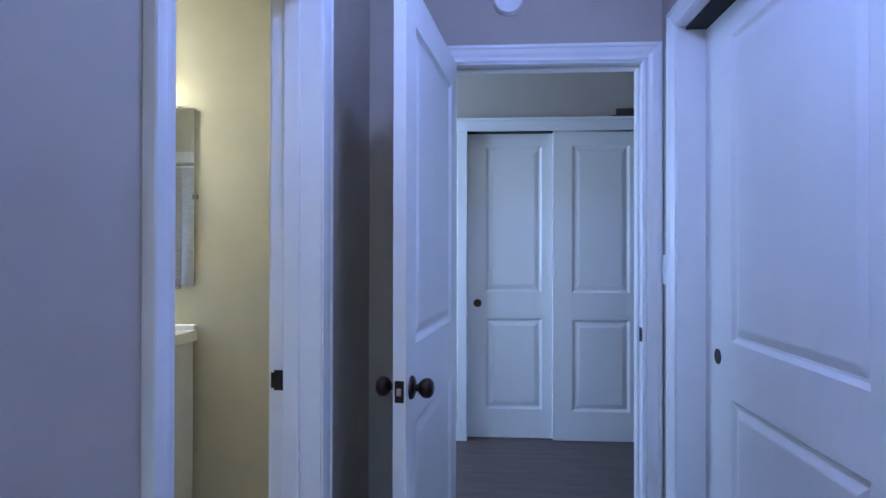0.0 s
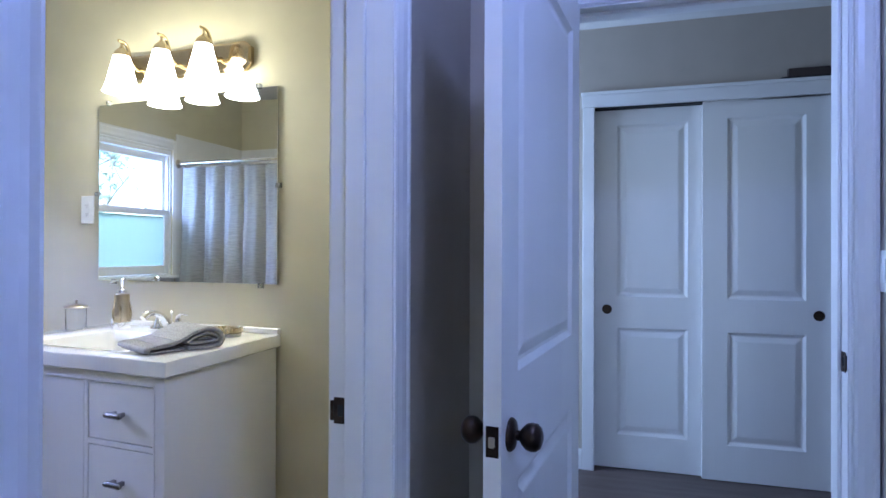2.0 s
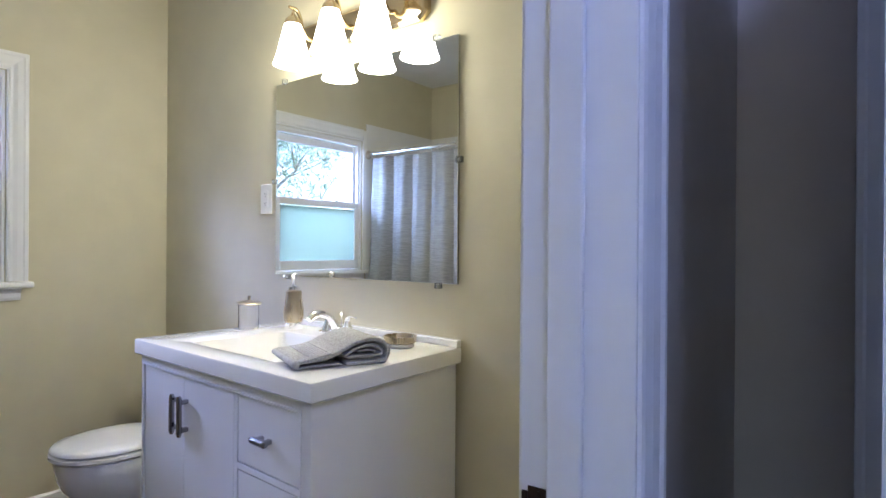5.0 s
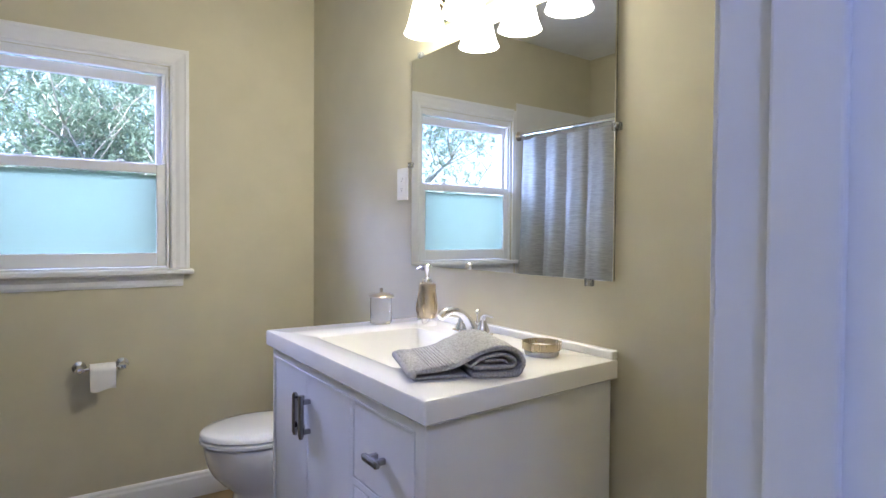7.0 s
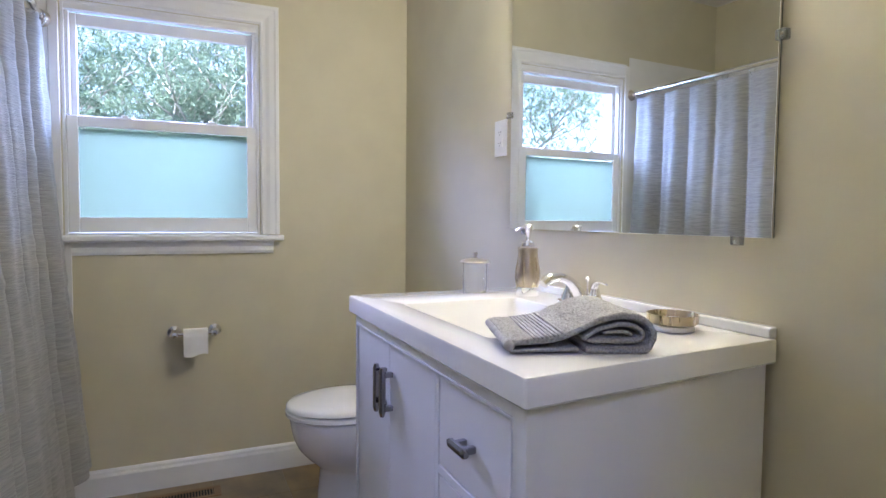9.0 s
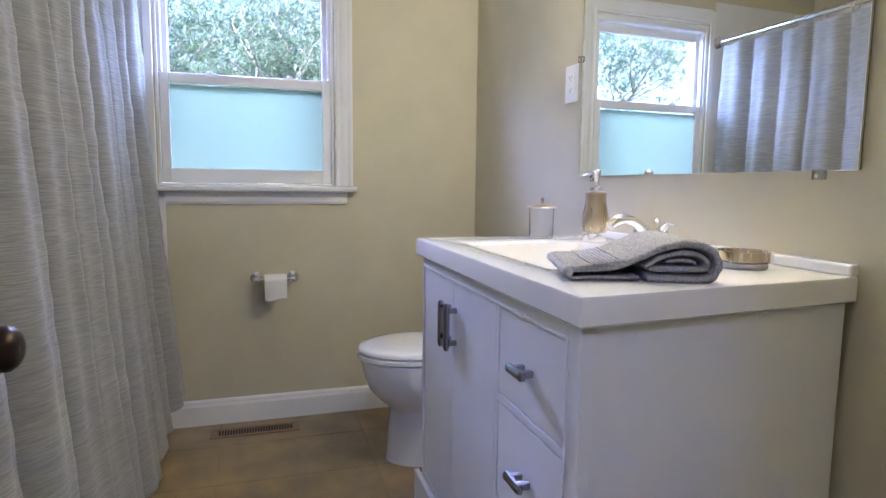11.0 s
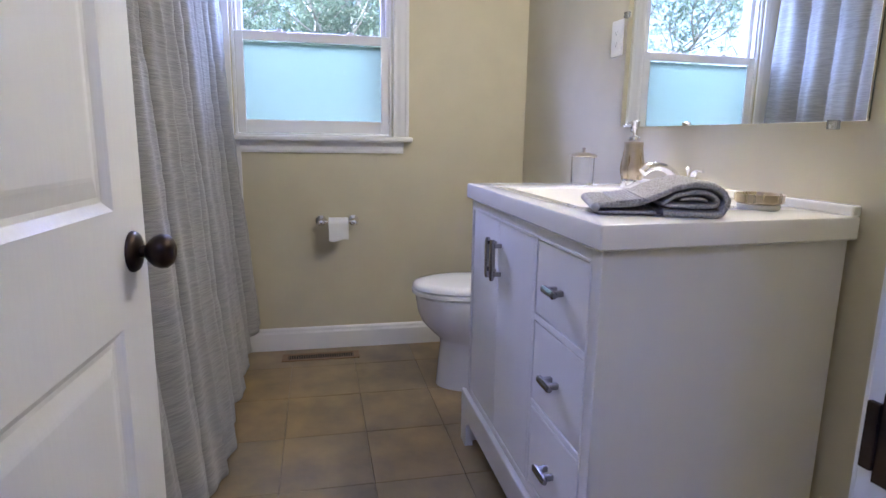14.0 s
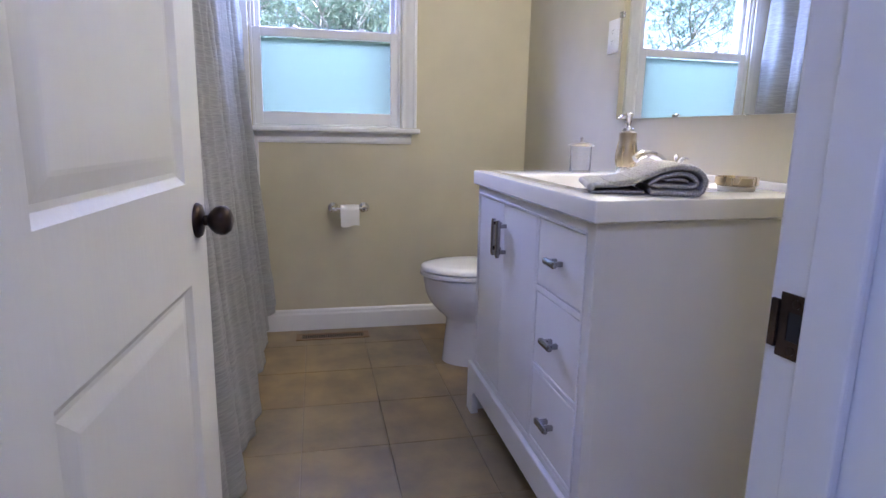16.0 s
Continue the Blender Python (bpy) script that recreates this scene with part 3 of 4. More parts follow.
# ---- bathroom window ----
def window():
    w = tagged(new("window_1"), "white double-hung window, its lower pane frosted, with trees outside", "", "", "structure")
    x = WX
    boxes("window_frame", [((x - 0.10, wy0, wz0), (x - 0.002, wy0 + 0.012, wz1)), ((x - 0.10, wy1 - 0.012, wz0), (x - 0.002, wy1, wz1)),
                           ((x - 0.10, wy0 + 0.012, wz1 - 0.014), (x - 0.002, wy1 - 0.012, wz1)), ((x - 0.10, wy0 + 0.012, wz0), (x - 0.002, wy1 - 0.012, wz0 + 0.012))], TRIM, w, 0.002)
    a0, a1 = wy0 + 0.012, wy1 - 0.012

    def sash(name, xa, xb, z0, z1, stile, bot, top, label):
        s = boxes(name, [((xa, a0, z0), (xb, a0 + stile, z1)), ((xa, a1 - stile, z0), (xb, a1, z1)),
                         ((xa, a0 + stile, z0), (xb, a1 - stile, z0 + bot)), ((xa, a0 + stile, z1 - top), (xb, a1 - stile, z1))], TRIM, w, 0.003, label)
        return s
    up = sash("upper_sash", x - 0.070, x - 0.042, 1.488, 1.920, 0.036, 0.04, 0.046, "")
    lo = sash("lower_sash", x - 0.040, x - 0.012, wz0 + 0.014, 1.521, 0.038, 0.060, 0.040, "")
    boxes("head_stop", [((x - 0.042, a0, 1.922), (x - 0.004, a1, 1.943))], TRIM, w, 0.002)
    boxes("side_stop", [((x - 0.040, a0, 1.524), (x - 0.012, a0 + 0.014, 1.920)), ((x - 0.040, a1 - 0.014, 1.524), (x - 0.012, a1, 1.920))], TRIM, w, 0.002)
    box("pane", (x - 0.058, a0 + 0.034, 1.526), (x - 0.054, a1 - 0.034, 1.876), CLEAR, up, 0, "clear glass").visible_shadow = False
    box("pane", (x - 0.028, a0 + 0.036, wz0 + 0.074), (x - 0.024, a1 - 0.036, 1.483), CLEAR, lo, 0, "glass").visible_shadow = False
    box("frosted_film", (x - 0.0236, a0 + 0.0385, wz0 + 0.0745), (x - 0.0231, a1 - 0.0385, 1.473), FILM, lo, 0, "pale frosted film")
    for yy in (wy0 + 0.21, wy1 - 0.19):
        bm = bmesh.new()
        add_box(bm, (x - 0.042, yy - 0.026, 1.521), (x - 0.016, yy + 0.026, 1.526), 0.002)
        add_box(bm, (x - 0.038, yy - 0.013, 1.526), (x - 0.022, yy + 0.013, 1.536), 0.004)
        part("sash_lock", bm, PLASTIC, w)
    moulding("casing", FACE_WEST, [(wy1 + 0.003, wz0 + 0.005), (wy1 + 0.003, wz1 + 0.002), (wy0 - 0.003, wz1 + 0.002)][::-1], TRIM, w, width=0.078)
    box("narrow_casing", (x, wy0 - 0.038, wz0 + 0.005), (x + 0.012, wy0 - 0.004, wz1 + 0.075), TRIM, w, 0.003)
    bm = bmesh.new()
    add_box(bm, (x - 0.012, wy0 - 0.036, wz0 - 0.022), (x + 0.050, wy1 + 0.096, wz0 + 0.003), 0.008, 3)
    part("window_sill", bm, TRIM, w)
    AP = [(0, 0), (0, 0.008), (0.012, 0.012), (0.03, 0.013), (0.040, 0.020), (0.050, 0.028), (0.054, 0.028), (0.054, 0)]
    bm = bmesh.new()
    a, b = ([bm.verts.new((x + d, u, wz0 - 0.076 + o)) for o, d in AP] for u in (1.132, wy1 + 0.055))
    for i in range(len(AP) - 1):
        bm.faces.new((a[i], a[i + 1], b[i + 1], b[i]))
    bm.faces.new(a)
    bm.faces.new(b)
    part("apron", bm, TRIM, w)
    boxes("trim", [((x, 1.092, 0.0), (x + 0.014, 1.110, wz0 - 0.024)), ((x, 1.110, 0.115), (x + 0.009, 1.132, wz0 - 0.024))], TRIM, w, 0.002)


window()


# ---- vanity ----
TOP = 0.912                    # height of the sink top


def bar_pull(parent, x, y, z, L, upright):
    """A stepped, faceted bar pull on two posts."""
    m = pose(x, y, z, 0, 90 if upright else 0, 0)
    line = [(-L / 2 - 0.006, 0.006), (-L / 2 + 0.003, 0.0095), (L / 2 - 0.003, 0.0095), (L / 2 + 0.006, 0.006)]
    bm = bmesh.new()
    rings = []
    for u, r in line:
        rings.append([bm.verts.new(m @ Vector((u, -0.026 + r * math.sin(a) * 0.85, r * math.cos(a)))) for a in (math.pi / 4 * k + math.pi / 8 for k in range(8))])
    for a, b in zip(rings, rings[1:]):
        for i in range(8):
            bm.faces.new((a[i], a[(i + 1) % 8], b[(i + 1) % 8], b[i]))
    bm.faces.new(rings[0][::-1])
    bm.faces.new(rings[-1])
    h = part("handle", bm, GUNMETAL, parent, "dark nickel bar handle")
    for s in (-1, 1):
        bm = bmesh.new()
        u = s * (L / 2 - 0.012)
        vs = add_box(bm, (u - 0.006, -0.024, -0.006), (u + 0.006, 0, 0.006), 0.001)
        bmesh.ops.transform(bm, matrix=m, verts=bm.verts)
        part("post", bm, GUNMETAL, h)


def vanity():
    v = thing("vanity_cabinet", "white vanity cabinet with two doors, three drawers and dark metal handles", "vanity cabinet")
    x0, x1, yf, yb = -1.752, -0.850, 1.972, 2.545
    sk, tp, dl, dr = 0.178, 0.862, -1.181, -1.165
    for n_, lo, hi in (("side_panel", (x0, yf + 0.02, sk), (x0 + 0.02, yb, tp)), ("side_panel", (x1 - 0.022, yf + 0.02, 0.0), (x1 - 0.004, yb, tp)),
                       ("bottom_panel", (x0 + 0.02, yf + 0.04, sk), (x1 - 0.022, yb - 0.012, sk + 0.02)), ("back_panel", (x0 + 0.02, yb - 0.012, sk), (x1 - 0.022, yb, tp - 0.005))):
        box(n_, lo, hi, CABINET, v, 0.0015)
    boxes("side_stile", [((x1 - 0.004, yf + 0.0, 0.005), (x1, yf + 0.024, tp))], CABINET, v, 0.001)
    fr = [((x0, yf, sk), (x0 + 0.022, yf + 0.02, tp)), ((x1 - 0.040, yf, 0.0), (x1 - 0.004, yf + 0.02, tp)),
          ((x0 + 0.022, yf, 0.832), (x1 - 0.040, yf + 0.02, tp)), ((x0 + 0.022, yf, sk), (x1 - 0.040, yf + 0.02, sk + 0.028)),
          ((dl, yf, sk + 0.028), (dr, yf + 0.02, 0.832)), ((dr, yf, 0.636), (x1 - 0.040, yf + 0.02, 0.652)), ((dr, yf, 0.421), (x1 - 0.040, yf + 0.02, 0.436)), ((dr, yf, 0.206), (x1 - 0.040, yf + 0.02, 0.218))]
    boxes("face_frame", fr, CABINET, v, 0.0012)
    boxes("inner_bead", [((x0 + 0.018, yf - 0.004, 0.832), (x1 - 0.036, yf, 0.837)), ((x0 + 0.018, yf - 0.004, sk + 0.04), (x0 + 0.023, yf, 0.832)), ((x1 - 0.041, yf - 0.004, sk + 0.04), (x1 - 0.036, yf, 0.832))], CABINET, v, 0.001)
    mid = -1.462
    for a, b, hx in ((x0 + 0.0245, mid - 0.001, mid - 0.023), (mid + 0.001, dl - 0.0035, mid + 0.023)):
        d = box("cabinet_door", (a, yf + 0.001, sk + 0.031), (b, yf + 0.019, 0.8295), CABINET, v, 0.0015)
        bar_pull(d, hx, yf + 0.001, 0.722, 0.105, True)
    for za, zb in ((0.6555, 0.8285), (0.4395, 0.6325), (0.2215, 0.4175)):
        d = box("drawer", (dr + 0.0035, yf + 0.001, za), (x1 - 0.0435, yf + 0.019, zb), CABINET, v, 0.0015)
        bar_pull(d, -1.030, yf + 0.001, (za + zb) / 2 - 0.003, 0.058, False)
    # skirt with feet
    bm = bmesh.new()
    P = [(x0 - 0.034, 0), (x0 + 0.030, 0), (x0 + 0.035, 0.075), (x0 + 0.060, 0.10), (x1 - 0.070, 0.10), (x1 - 0.048, 0.075), (x1 - 0.040, 0), (x1 + 0.006, 0), (x1 + 0.006, sk - 0.004), (x0 - 0.034, sk - 0.004)]
    a = [bm.verts.new((px, yf - 0.014, pz)) for px, pz in P]
    b = [bm.verts.new((px, yf + 0.012, pz)) for px, pz in P]
    bm.faces.new(a[::-1])
    bm.faces.new(b)
    for i in range(len(P)):
        j = (i + 1) % len(P)
        bm.faces.new((a[i], a[j], b[j], b[i]))
    part("skirt", bm, CABINET, v)
    boxes("skirt_cap", [((x0 - 0.034, yf - 0.016, sk - 0.004), (x1 + 0.006, yf, sk + 0.012))], CABINET, v, 0.004)
    for fx in (x0 + 0.01, x1 - 0.045):
        box("leg", (fx, yb - 0.05, 0), (fx + 0.035, yb - 0.01, sk), CABINET, v, 0.002)
    boxes("side_skirt", [((x0 - 0.034, yf + 0.012, 0.10), (x0 - 0.001, yb, sk)), ((x0 - 0.034, yf + 0.012, 0), (x0 - 0.001, yf + 0.055, 0.10))], CABINET, v, 0.002)
    out_of_square(v, -1.774, -0.832, 1.956, 0.075)


def out_of_square(t, x0, x1, y0, lean):
    """The right-hand side leans in towards the wall."""
    for part_ in t.children_recursive:
        if part_.type == "MESH":
            for v in part_.data.vertices:
                p = part_.matrix_basis @ v.co
                v.co.x -= lean * (p.y - y0) * (p.x - x0) / (x1 - x0)


vanity()


def vanity_top():
    """A slab with a rectangular basin moulded into it."""
    t = thing("countertop", "glossy white one-piece sink top with a moulded rectangular basin", "sink top")
    x0, x1, y0, y1, z0, z1 = -1.774, -0.832, 1.956, 2.556, 0.863, TOP
    bx0, bx1, by0, by1 = -1.570, -1.085, 2.046, 2.390
    bm = bmesh.new()

    def rrect(a, b, c, d, r, z, n=6):
        out = []
        for cx, cy, s in ((b - r, d - r, 0), (a + r, d - r, 90), (a + r, c + r, 180), (b - r, c + r, 270)):
            for k in range(n + 1):
                g = radians(s + 90 * k / n)
                out.append(bm.verts.new((cx + r * math.cos(g), cy + r * math.sin(g), z)))
        return out
    loops = [rrect(x0 + 0.004, x1 - 0.004, y0 + 0.004, y1, 0.004, z0), rrect(x0, x1, y0, y1, 0.006, z0 + 0.004), rrect(x0, x1, y0, y1, 0.006, z1 - 0.006),
             rrect(x0 + 0.002, x1 - 0.002, y0 + 0.002, y1, 0.006, z1 - 0.002), rrect(x0 + 0.006, x1 - 0.006, y0 + 0.006, y1, 0.006, z1),
             rrect(bx0 - 0.006, bx1 + 0.006, by0 - 0.006, by1 + 0.006, 0.022, z1), rrect(bx0, bx1, by0, by1, 0.02, z1 - 0.003), rrect(bx0 + 0.004, bx1 - 0.004, by0 + 0.004, by1 - 0.004, 0.02, z1 - 0.012),
             rrect(bx0 + 0.03, bx1 - 0.03, by0 + 0.02, by1 - 0.02, 0.03, z1 - 0.085), rrect(bx0 + 0.06, bx1 - 0.06, by0 + 0.05, by1 - 0.05, 0.05, z1 - 0.108), rrect(bx0 + 0.2, bx1 - 0.2, by0 + 0.12, by1 - 0.12, 0.03, z1 - 0.118)]
    for a, b in zip(loops, loops[1:]):
        n = len(a)
        for i in range(n):
            bm.faces.new((a[i], a[(i + 1) % n], b[(i + 1) % n], b[i]))
    bm.faces.new(loops[-1])
    o = part("slab", bm, CERAMIC, t, smooth=True)
    sharp(o, 35)
    box("back_lip", (x0 + 0.006, 2.532, z1 - 0.001), (x1 - 0.001, 2.556, z1 + 0.022), CERAMIC, t, 0.005, seg=3)
    box("underside", (x0 + 0.03, y0 + 0.03, 0.857), (x1 - 0.03, y0 + 0.045, 0.863), CERAMIC, t)
    d = lathe("drain", [(0.022, 0), (0.022, 0.002), (0.016, 0.003), (0.014, 0.001), (0.0, 0.001)], CHROME, t, pose((bx0 + bx1) / 2, 2.22, z1 - 0.118), 24)
    out_of_square(t, x0, x1, y0, 0.085)


vanity_top()


def faucet():
    f = thing("faucet", "polished chrome basin faucet with a curved spout and two lever handles", "faucet")
    x, y, z = -1.360, 2.462, TOP + 0.0005
    bm = bmesh.new()
    add_box(bm, (x - 0.076, y - 0.026, z), (x + 0.076, y + 0.026, z + 0.012), 0.010, 4)
    part("base", bm, CHROME, f, smooth=True)
    tube("spout", [(x, y, z + 0.008), (x, y - 0.012, z + 0.036), (x, y - 0.038, z + 0.064), (x, y - 0.070, z + 0.076), (x, y - 0.100, z + 0.074), (x, y - 0.120, z + 0.060)], [0.020, 0.0155, 0.012, 0.0115, 0.0135, 0.0125], CHROME, f, n=16)
    lathe("lift_rod", [(0.0025, 0), (0.0025, 0.050), (0.006, 0.056), (0.007, 0.062), (0.003, 0.066)], CHROME, f, pose(x, y + 0.018, z + 0.01), 12)
    for s in (-1, 1):
        h = lathe("valve", [(0.023, 0), (0.021, 0.012), (0.015, 0.024), (0.012, 0.036), (0.010, 0.042), (0.0, 0.044)], CHROME, f, pose(x + s * 0.052, y, z + 0.008), 24)
        tube("lever", [(x + s * 0.052, y, z + 0.042), (x + s * 0.057, y - 0.004, z + 0.058), (x + s * 0.080, y - 0.010, z + 0.069), (x + s * 0.116, y - 0.018, z + 0.068)], [0.0105, 0.0085, 0.005, 0.004], CHROME, h, n=12, flat=0.7)


faucet()


def dispenser():
    d = thing("soap_dispenser", "brushed nickel soap dispenser with a chrome pump on the vanity top", "soap dispenser", (-1.591, 2.444, TOP + 0.0005))
    d.scale = (1.08, 1.08, 0.98)
    lathe("bottle", [(0.0295, 0.026), (0.031, 0.032), (0.0345, 0.050), (0.0345, 0.070), (0.0295, 0.100), (0.0265, 0.120), (0.0265, 0.133), (0.0275, 0.138), (0.026, 0.143), (0.018, 0.146)], CHAMPAGNE, d, n=40)
    lathe("foot", [(0.030, 0), (0.031, 0.002), (0.030, 0.0258)], CHROME, d, n=40)
    lathe("collar", [(0.016, 0.146), (0.017, 0.149), (0.016, 0.158), (0.010, 0.161), (0.0065, 0.164), (0.0065, 0.184), (0.009, 0.187), (0.010, 0.196), (0.013, 0.206), (0.010, 0.210), (0.0, 0.211)], CHROME, d, n=24)
    tube("nozzle", [(0, 0, 0.198), (-0.018, -0.006, 0.201), (-0.040, -0.014, 0.192)], [0.006, 0.005, 0.0035], CHROME, d, n=10)


dispenser()


def jar():
    d = thing("glass_jar", "empty clear glass jar with nickel lid on the sink top", "jar", (-1.712, 2.333, TOP + 0.0005))
    d.scale = (1.03, 1.03, 0.96)
    lathe("jar", [(0.0, 0.0), (0.034, 0), (0.036, 0.003), (0.036, 0.092), (0.0342, 0.092), (0.0342, 0.008), (0.0, 0.007)], CLEAR, d, n=40, label="clear glass")
    lathe("lid", [(0.043, 0.0925), (0.0445, 0.096), (0.040, 0.101), (0.020, 0.106), (0.006, 0.108), (0.004, 0.113), (0.0065, 0.121), (0.005, 0.126), (0.0, 0.127)], NICKEL, d, n=40)


jar()


def dish():
    d = thing("soap_dish", "round brushed nickel soap dish with white base on sink top", "soap dish", (-1.026, 2.432, TOP + 0.0005))
    d.scale = (0.95, 0.95, 0.98)
    lathe("base", [(0.044, 0), (0.046, 0.003), (0.046, 0.010), (0.043, 0.012)], PLASTIC, d, n=40, label="white base")
    lathe("bowl", [(0.047, 0.0122), (0.053, 0.016), (0.054, 0.034), (0.0515, 0.0345), (0.047, 0.018), (0.0, 0.016)], CHAMPAGNE, d, n=48)
    lathe("insert", [(0.044, 0.0175), (0.044, 0.021), (0.0, 0.021)], PLASTIC, d, n=32)


dish()


def towel():
    """A hand towel folded in a thick pad and laid down, its loose end towards the basin."""
    t = thing("hand_towel", "folded grey terry hand towel with ribbed band on the sink top", "towel")
    rnd = random.Random(5)
    # cross section along u (from loose end to thick fold), thickness above the slab
    top = [(0.0, 0.023), (0.03, 0.025), (0.07, 0.026), (0.11, 0.031), (0.15, 0.044), (0.19, 0.059), (0.23, 0.067), (0.27, 0.066), (0.300, 0.054), (0.314, 0.034), (0.308, 0.012), (0.288, 0.001), (0.22, 0.001), (0.165, 0.001)]
    pts = curve_points([(a, b, 0) for a, b in top], 14)

    def place(u, v, h):
        ang = radians(0)
        return Vector((-1.250 + 0.0 + u, v, 0.926 + h))

    def sheet(name, line, thick, v0, v1, mat, parent, rows=26, label="", skew=0.0):
        bm = bmesh.new()
        grid = []
        for i, p in enumerate(line):
            d = (line[min(i + 1, len(line) - 1)] - line[max(i - 1, 0)]).normalized()
            nn = Vector((-d.y, d.x, 0))
            r = []
            for side in (0, 1):
                for j in range(rows + 1):
                    s = j / rows
                    e = 1 - abs(2 * s - 1) ** 8
                    v = v0 + (v1 - v0) * s
                    q = p + nn * (0 if side == 0 else -thick * (0.6 + 0.4 * e))
                    w = noise.noise(Vector((p.x * 30, v * 30, side * 3))) * 0.0022
                    f = noise.noise(Vector((p.x * 260, v * 260, side * 9))) * 0.0024
                    q = q + nn * (w + f if side == 0 else 0)
                    r.append(Vector((q.x + skew * (v - v0), v + 0.004 * math.sin(p.x * 18), max(q.y, 0.0008))))
            grid.append(r)
        V = [[bm.verts.new(base @ q) for q in r] for r in grid]
        n = rows + 1
        for a, b in zip(V, V[1:]):
            for j in range(rows):
                bm.faces.new((a[j], a[j + 1], b[j + 1], b[j]))
                bm.faces.new((a[n + j], b[n + j], b[n + j + 1], a[n + j + 1]))
            bm.faces.new((a[0], b[0], b[n], a[n]))
            bm.faces.new((a[rows], a[n + rows], b[n + rows], b[rows]))
        for r in (V[0], V[-1]):
            for j in range(rows):
                bm.faces.new((r[j], r[n + j], r[n + j + 1], r[j + 1]))
        return part(name, bm, mat, parent, label, smooth=True)
    base = pose(-1.050, 2.038, TOP + 0.0005, 0, 0, 70) @ Matrix.Diagonal((0.79, 1.13, 1.02, 1))
    sheet("outer_layer", pts, 0.0148, -0.085, 0.105, TOWEL, t, 90)
    inner = curve_points([(0.160, 0.027, 0), (0.19, 0.042, 0), (0.23, 0.0505, 0), (0.266, 0.0495, 0), (0.290, 0.036, 0), (0.283, 0.019, 0), (0.23, 0.0175, 0), (0.17, 0.0175, 0)], 8)
    sheet("inner_layer", inner, 0.0105, -0.081, 0.100, TOWEL, t, 60)
    core = curve_points([(0.205, 0.036, 0), (0.23, 0.0375, 0), (0.255, 0.037, 0), (0.266, 0.033, 0)], 8)
    sheet("core_layer", core, 0.0075, -0.078, 0.098, TOWEL, t, 30)
    under = curve_points([(0.006, 0.007, 0), (0.05, 0.0075, 0), (0.10, 0.008, 0), (0.15, 0.009, 0)], 8)
    sheet("under_layer", under, 0.0085, -0.082, 0.103, TOWEL, t, 30)
    for k in range(8):
        u = 0.055 + 0.0088 * k
        h = float(np.interp(u, [a for a, b in top], [b for a, b in top]))
        line = [base @ Vector((u, v, h + 0.0006)) for v in np.linspace(-0.084, 0.104, 18)]
        ob_mesh("rib", add_tube(bmesh.new(), line, 0.0026, 8), TOWEL_BAND, t, smooth=True)
    box_line = [base @ Vector((0.002, v, 0.0145)) for v in np.linspace(-0.086, 0.106, 18)]
    ob_mesh("hem", add_tube(bmesh.new(), box_line, 0.0085, 10), TOWEL_BAND, t, smooth=True)


towel()


# ---- mirror, lamp, outlet ----
def mirror():
    m = askew(thing("wall_mirror", "frameless rectangular wall mirror held by clear plastic clips over the vanity", "mirror"), NORTH)
    x0, x1, z0, z1 = -1.838, -0.900, 1.102, 1.872
    box("backing", (x0 + 0.001, 2.556, z0 + 0.001), (x1 - 0.001, MY - 0.001, z1 - 0.001), material("mirror_edge", (0.30, 0.36, 0.33), 0.15, 0.6), m)
    box("glass", (x0, 2.550, z0), (x1, 2.556, z1), MIRROR, m, 0.0012, "silvered mirror glass")
    for x, z, up in ((x0 + 0.058, z1, 1), (x1 - 0.088, z1, 1), (x0, 1.480, 2), (x1, 1.486, 3), (x1 - 0.075, z0, 0), (x0 + 0.09, z0, 0)):
        dx, dz = ((0, 0.006), (0, -0.006), (-0.006, 0), (0.006, 0))[{0: 1, 1: 0, 2: 2, 3: 3}[up]]
        w = bmesh.new()
        add_box(w, (x + dx - 0.011, 2.543, z + dz - 0.010), (x + dx + 0.011, MY - 0.001, z + dz + 0.010), 0.002)
        c = part("clip", w, CLEAR_PLASTIC, m, "clear plastic clip")
        lathe("screw", [(0.004, 0), (0.003, 0.0015)], CHROME, c, pose(x + dx * 1.6, 2.5425, z + dz * 1.6, 90), 12)


mirror()


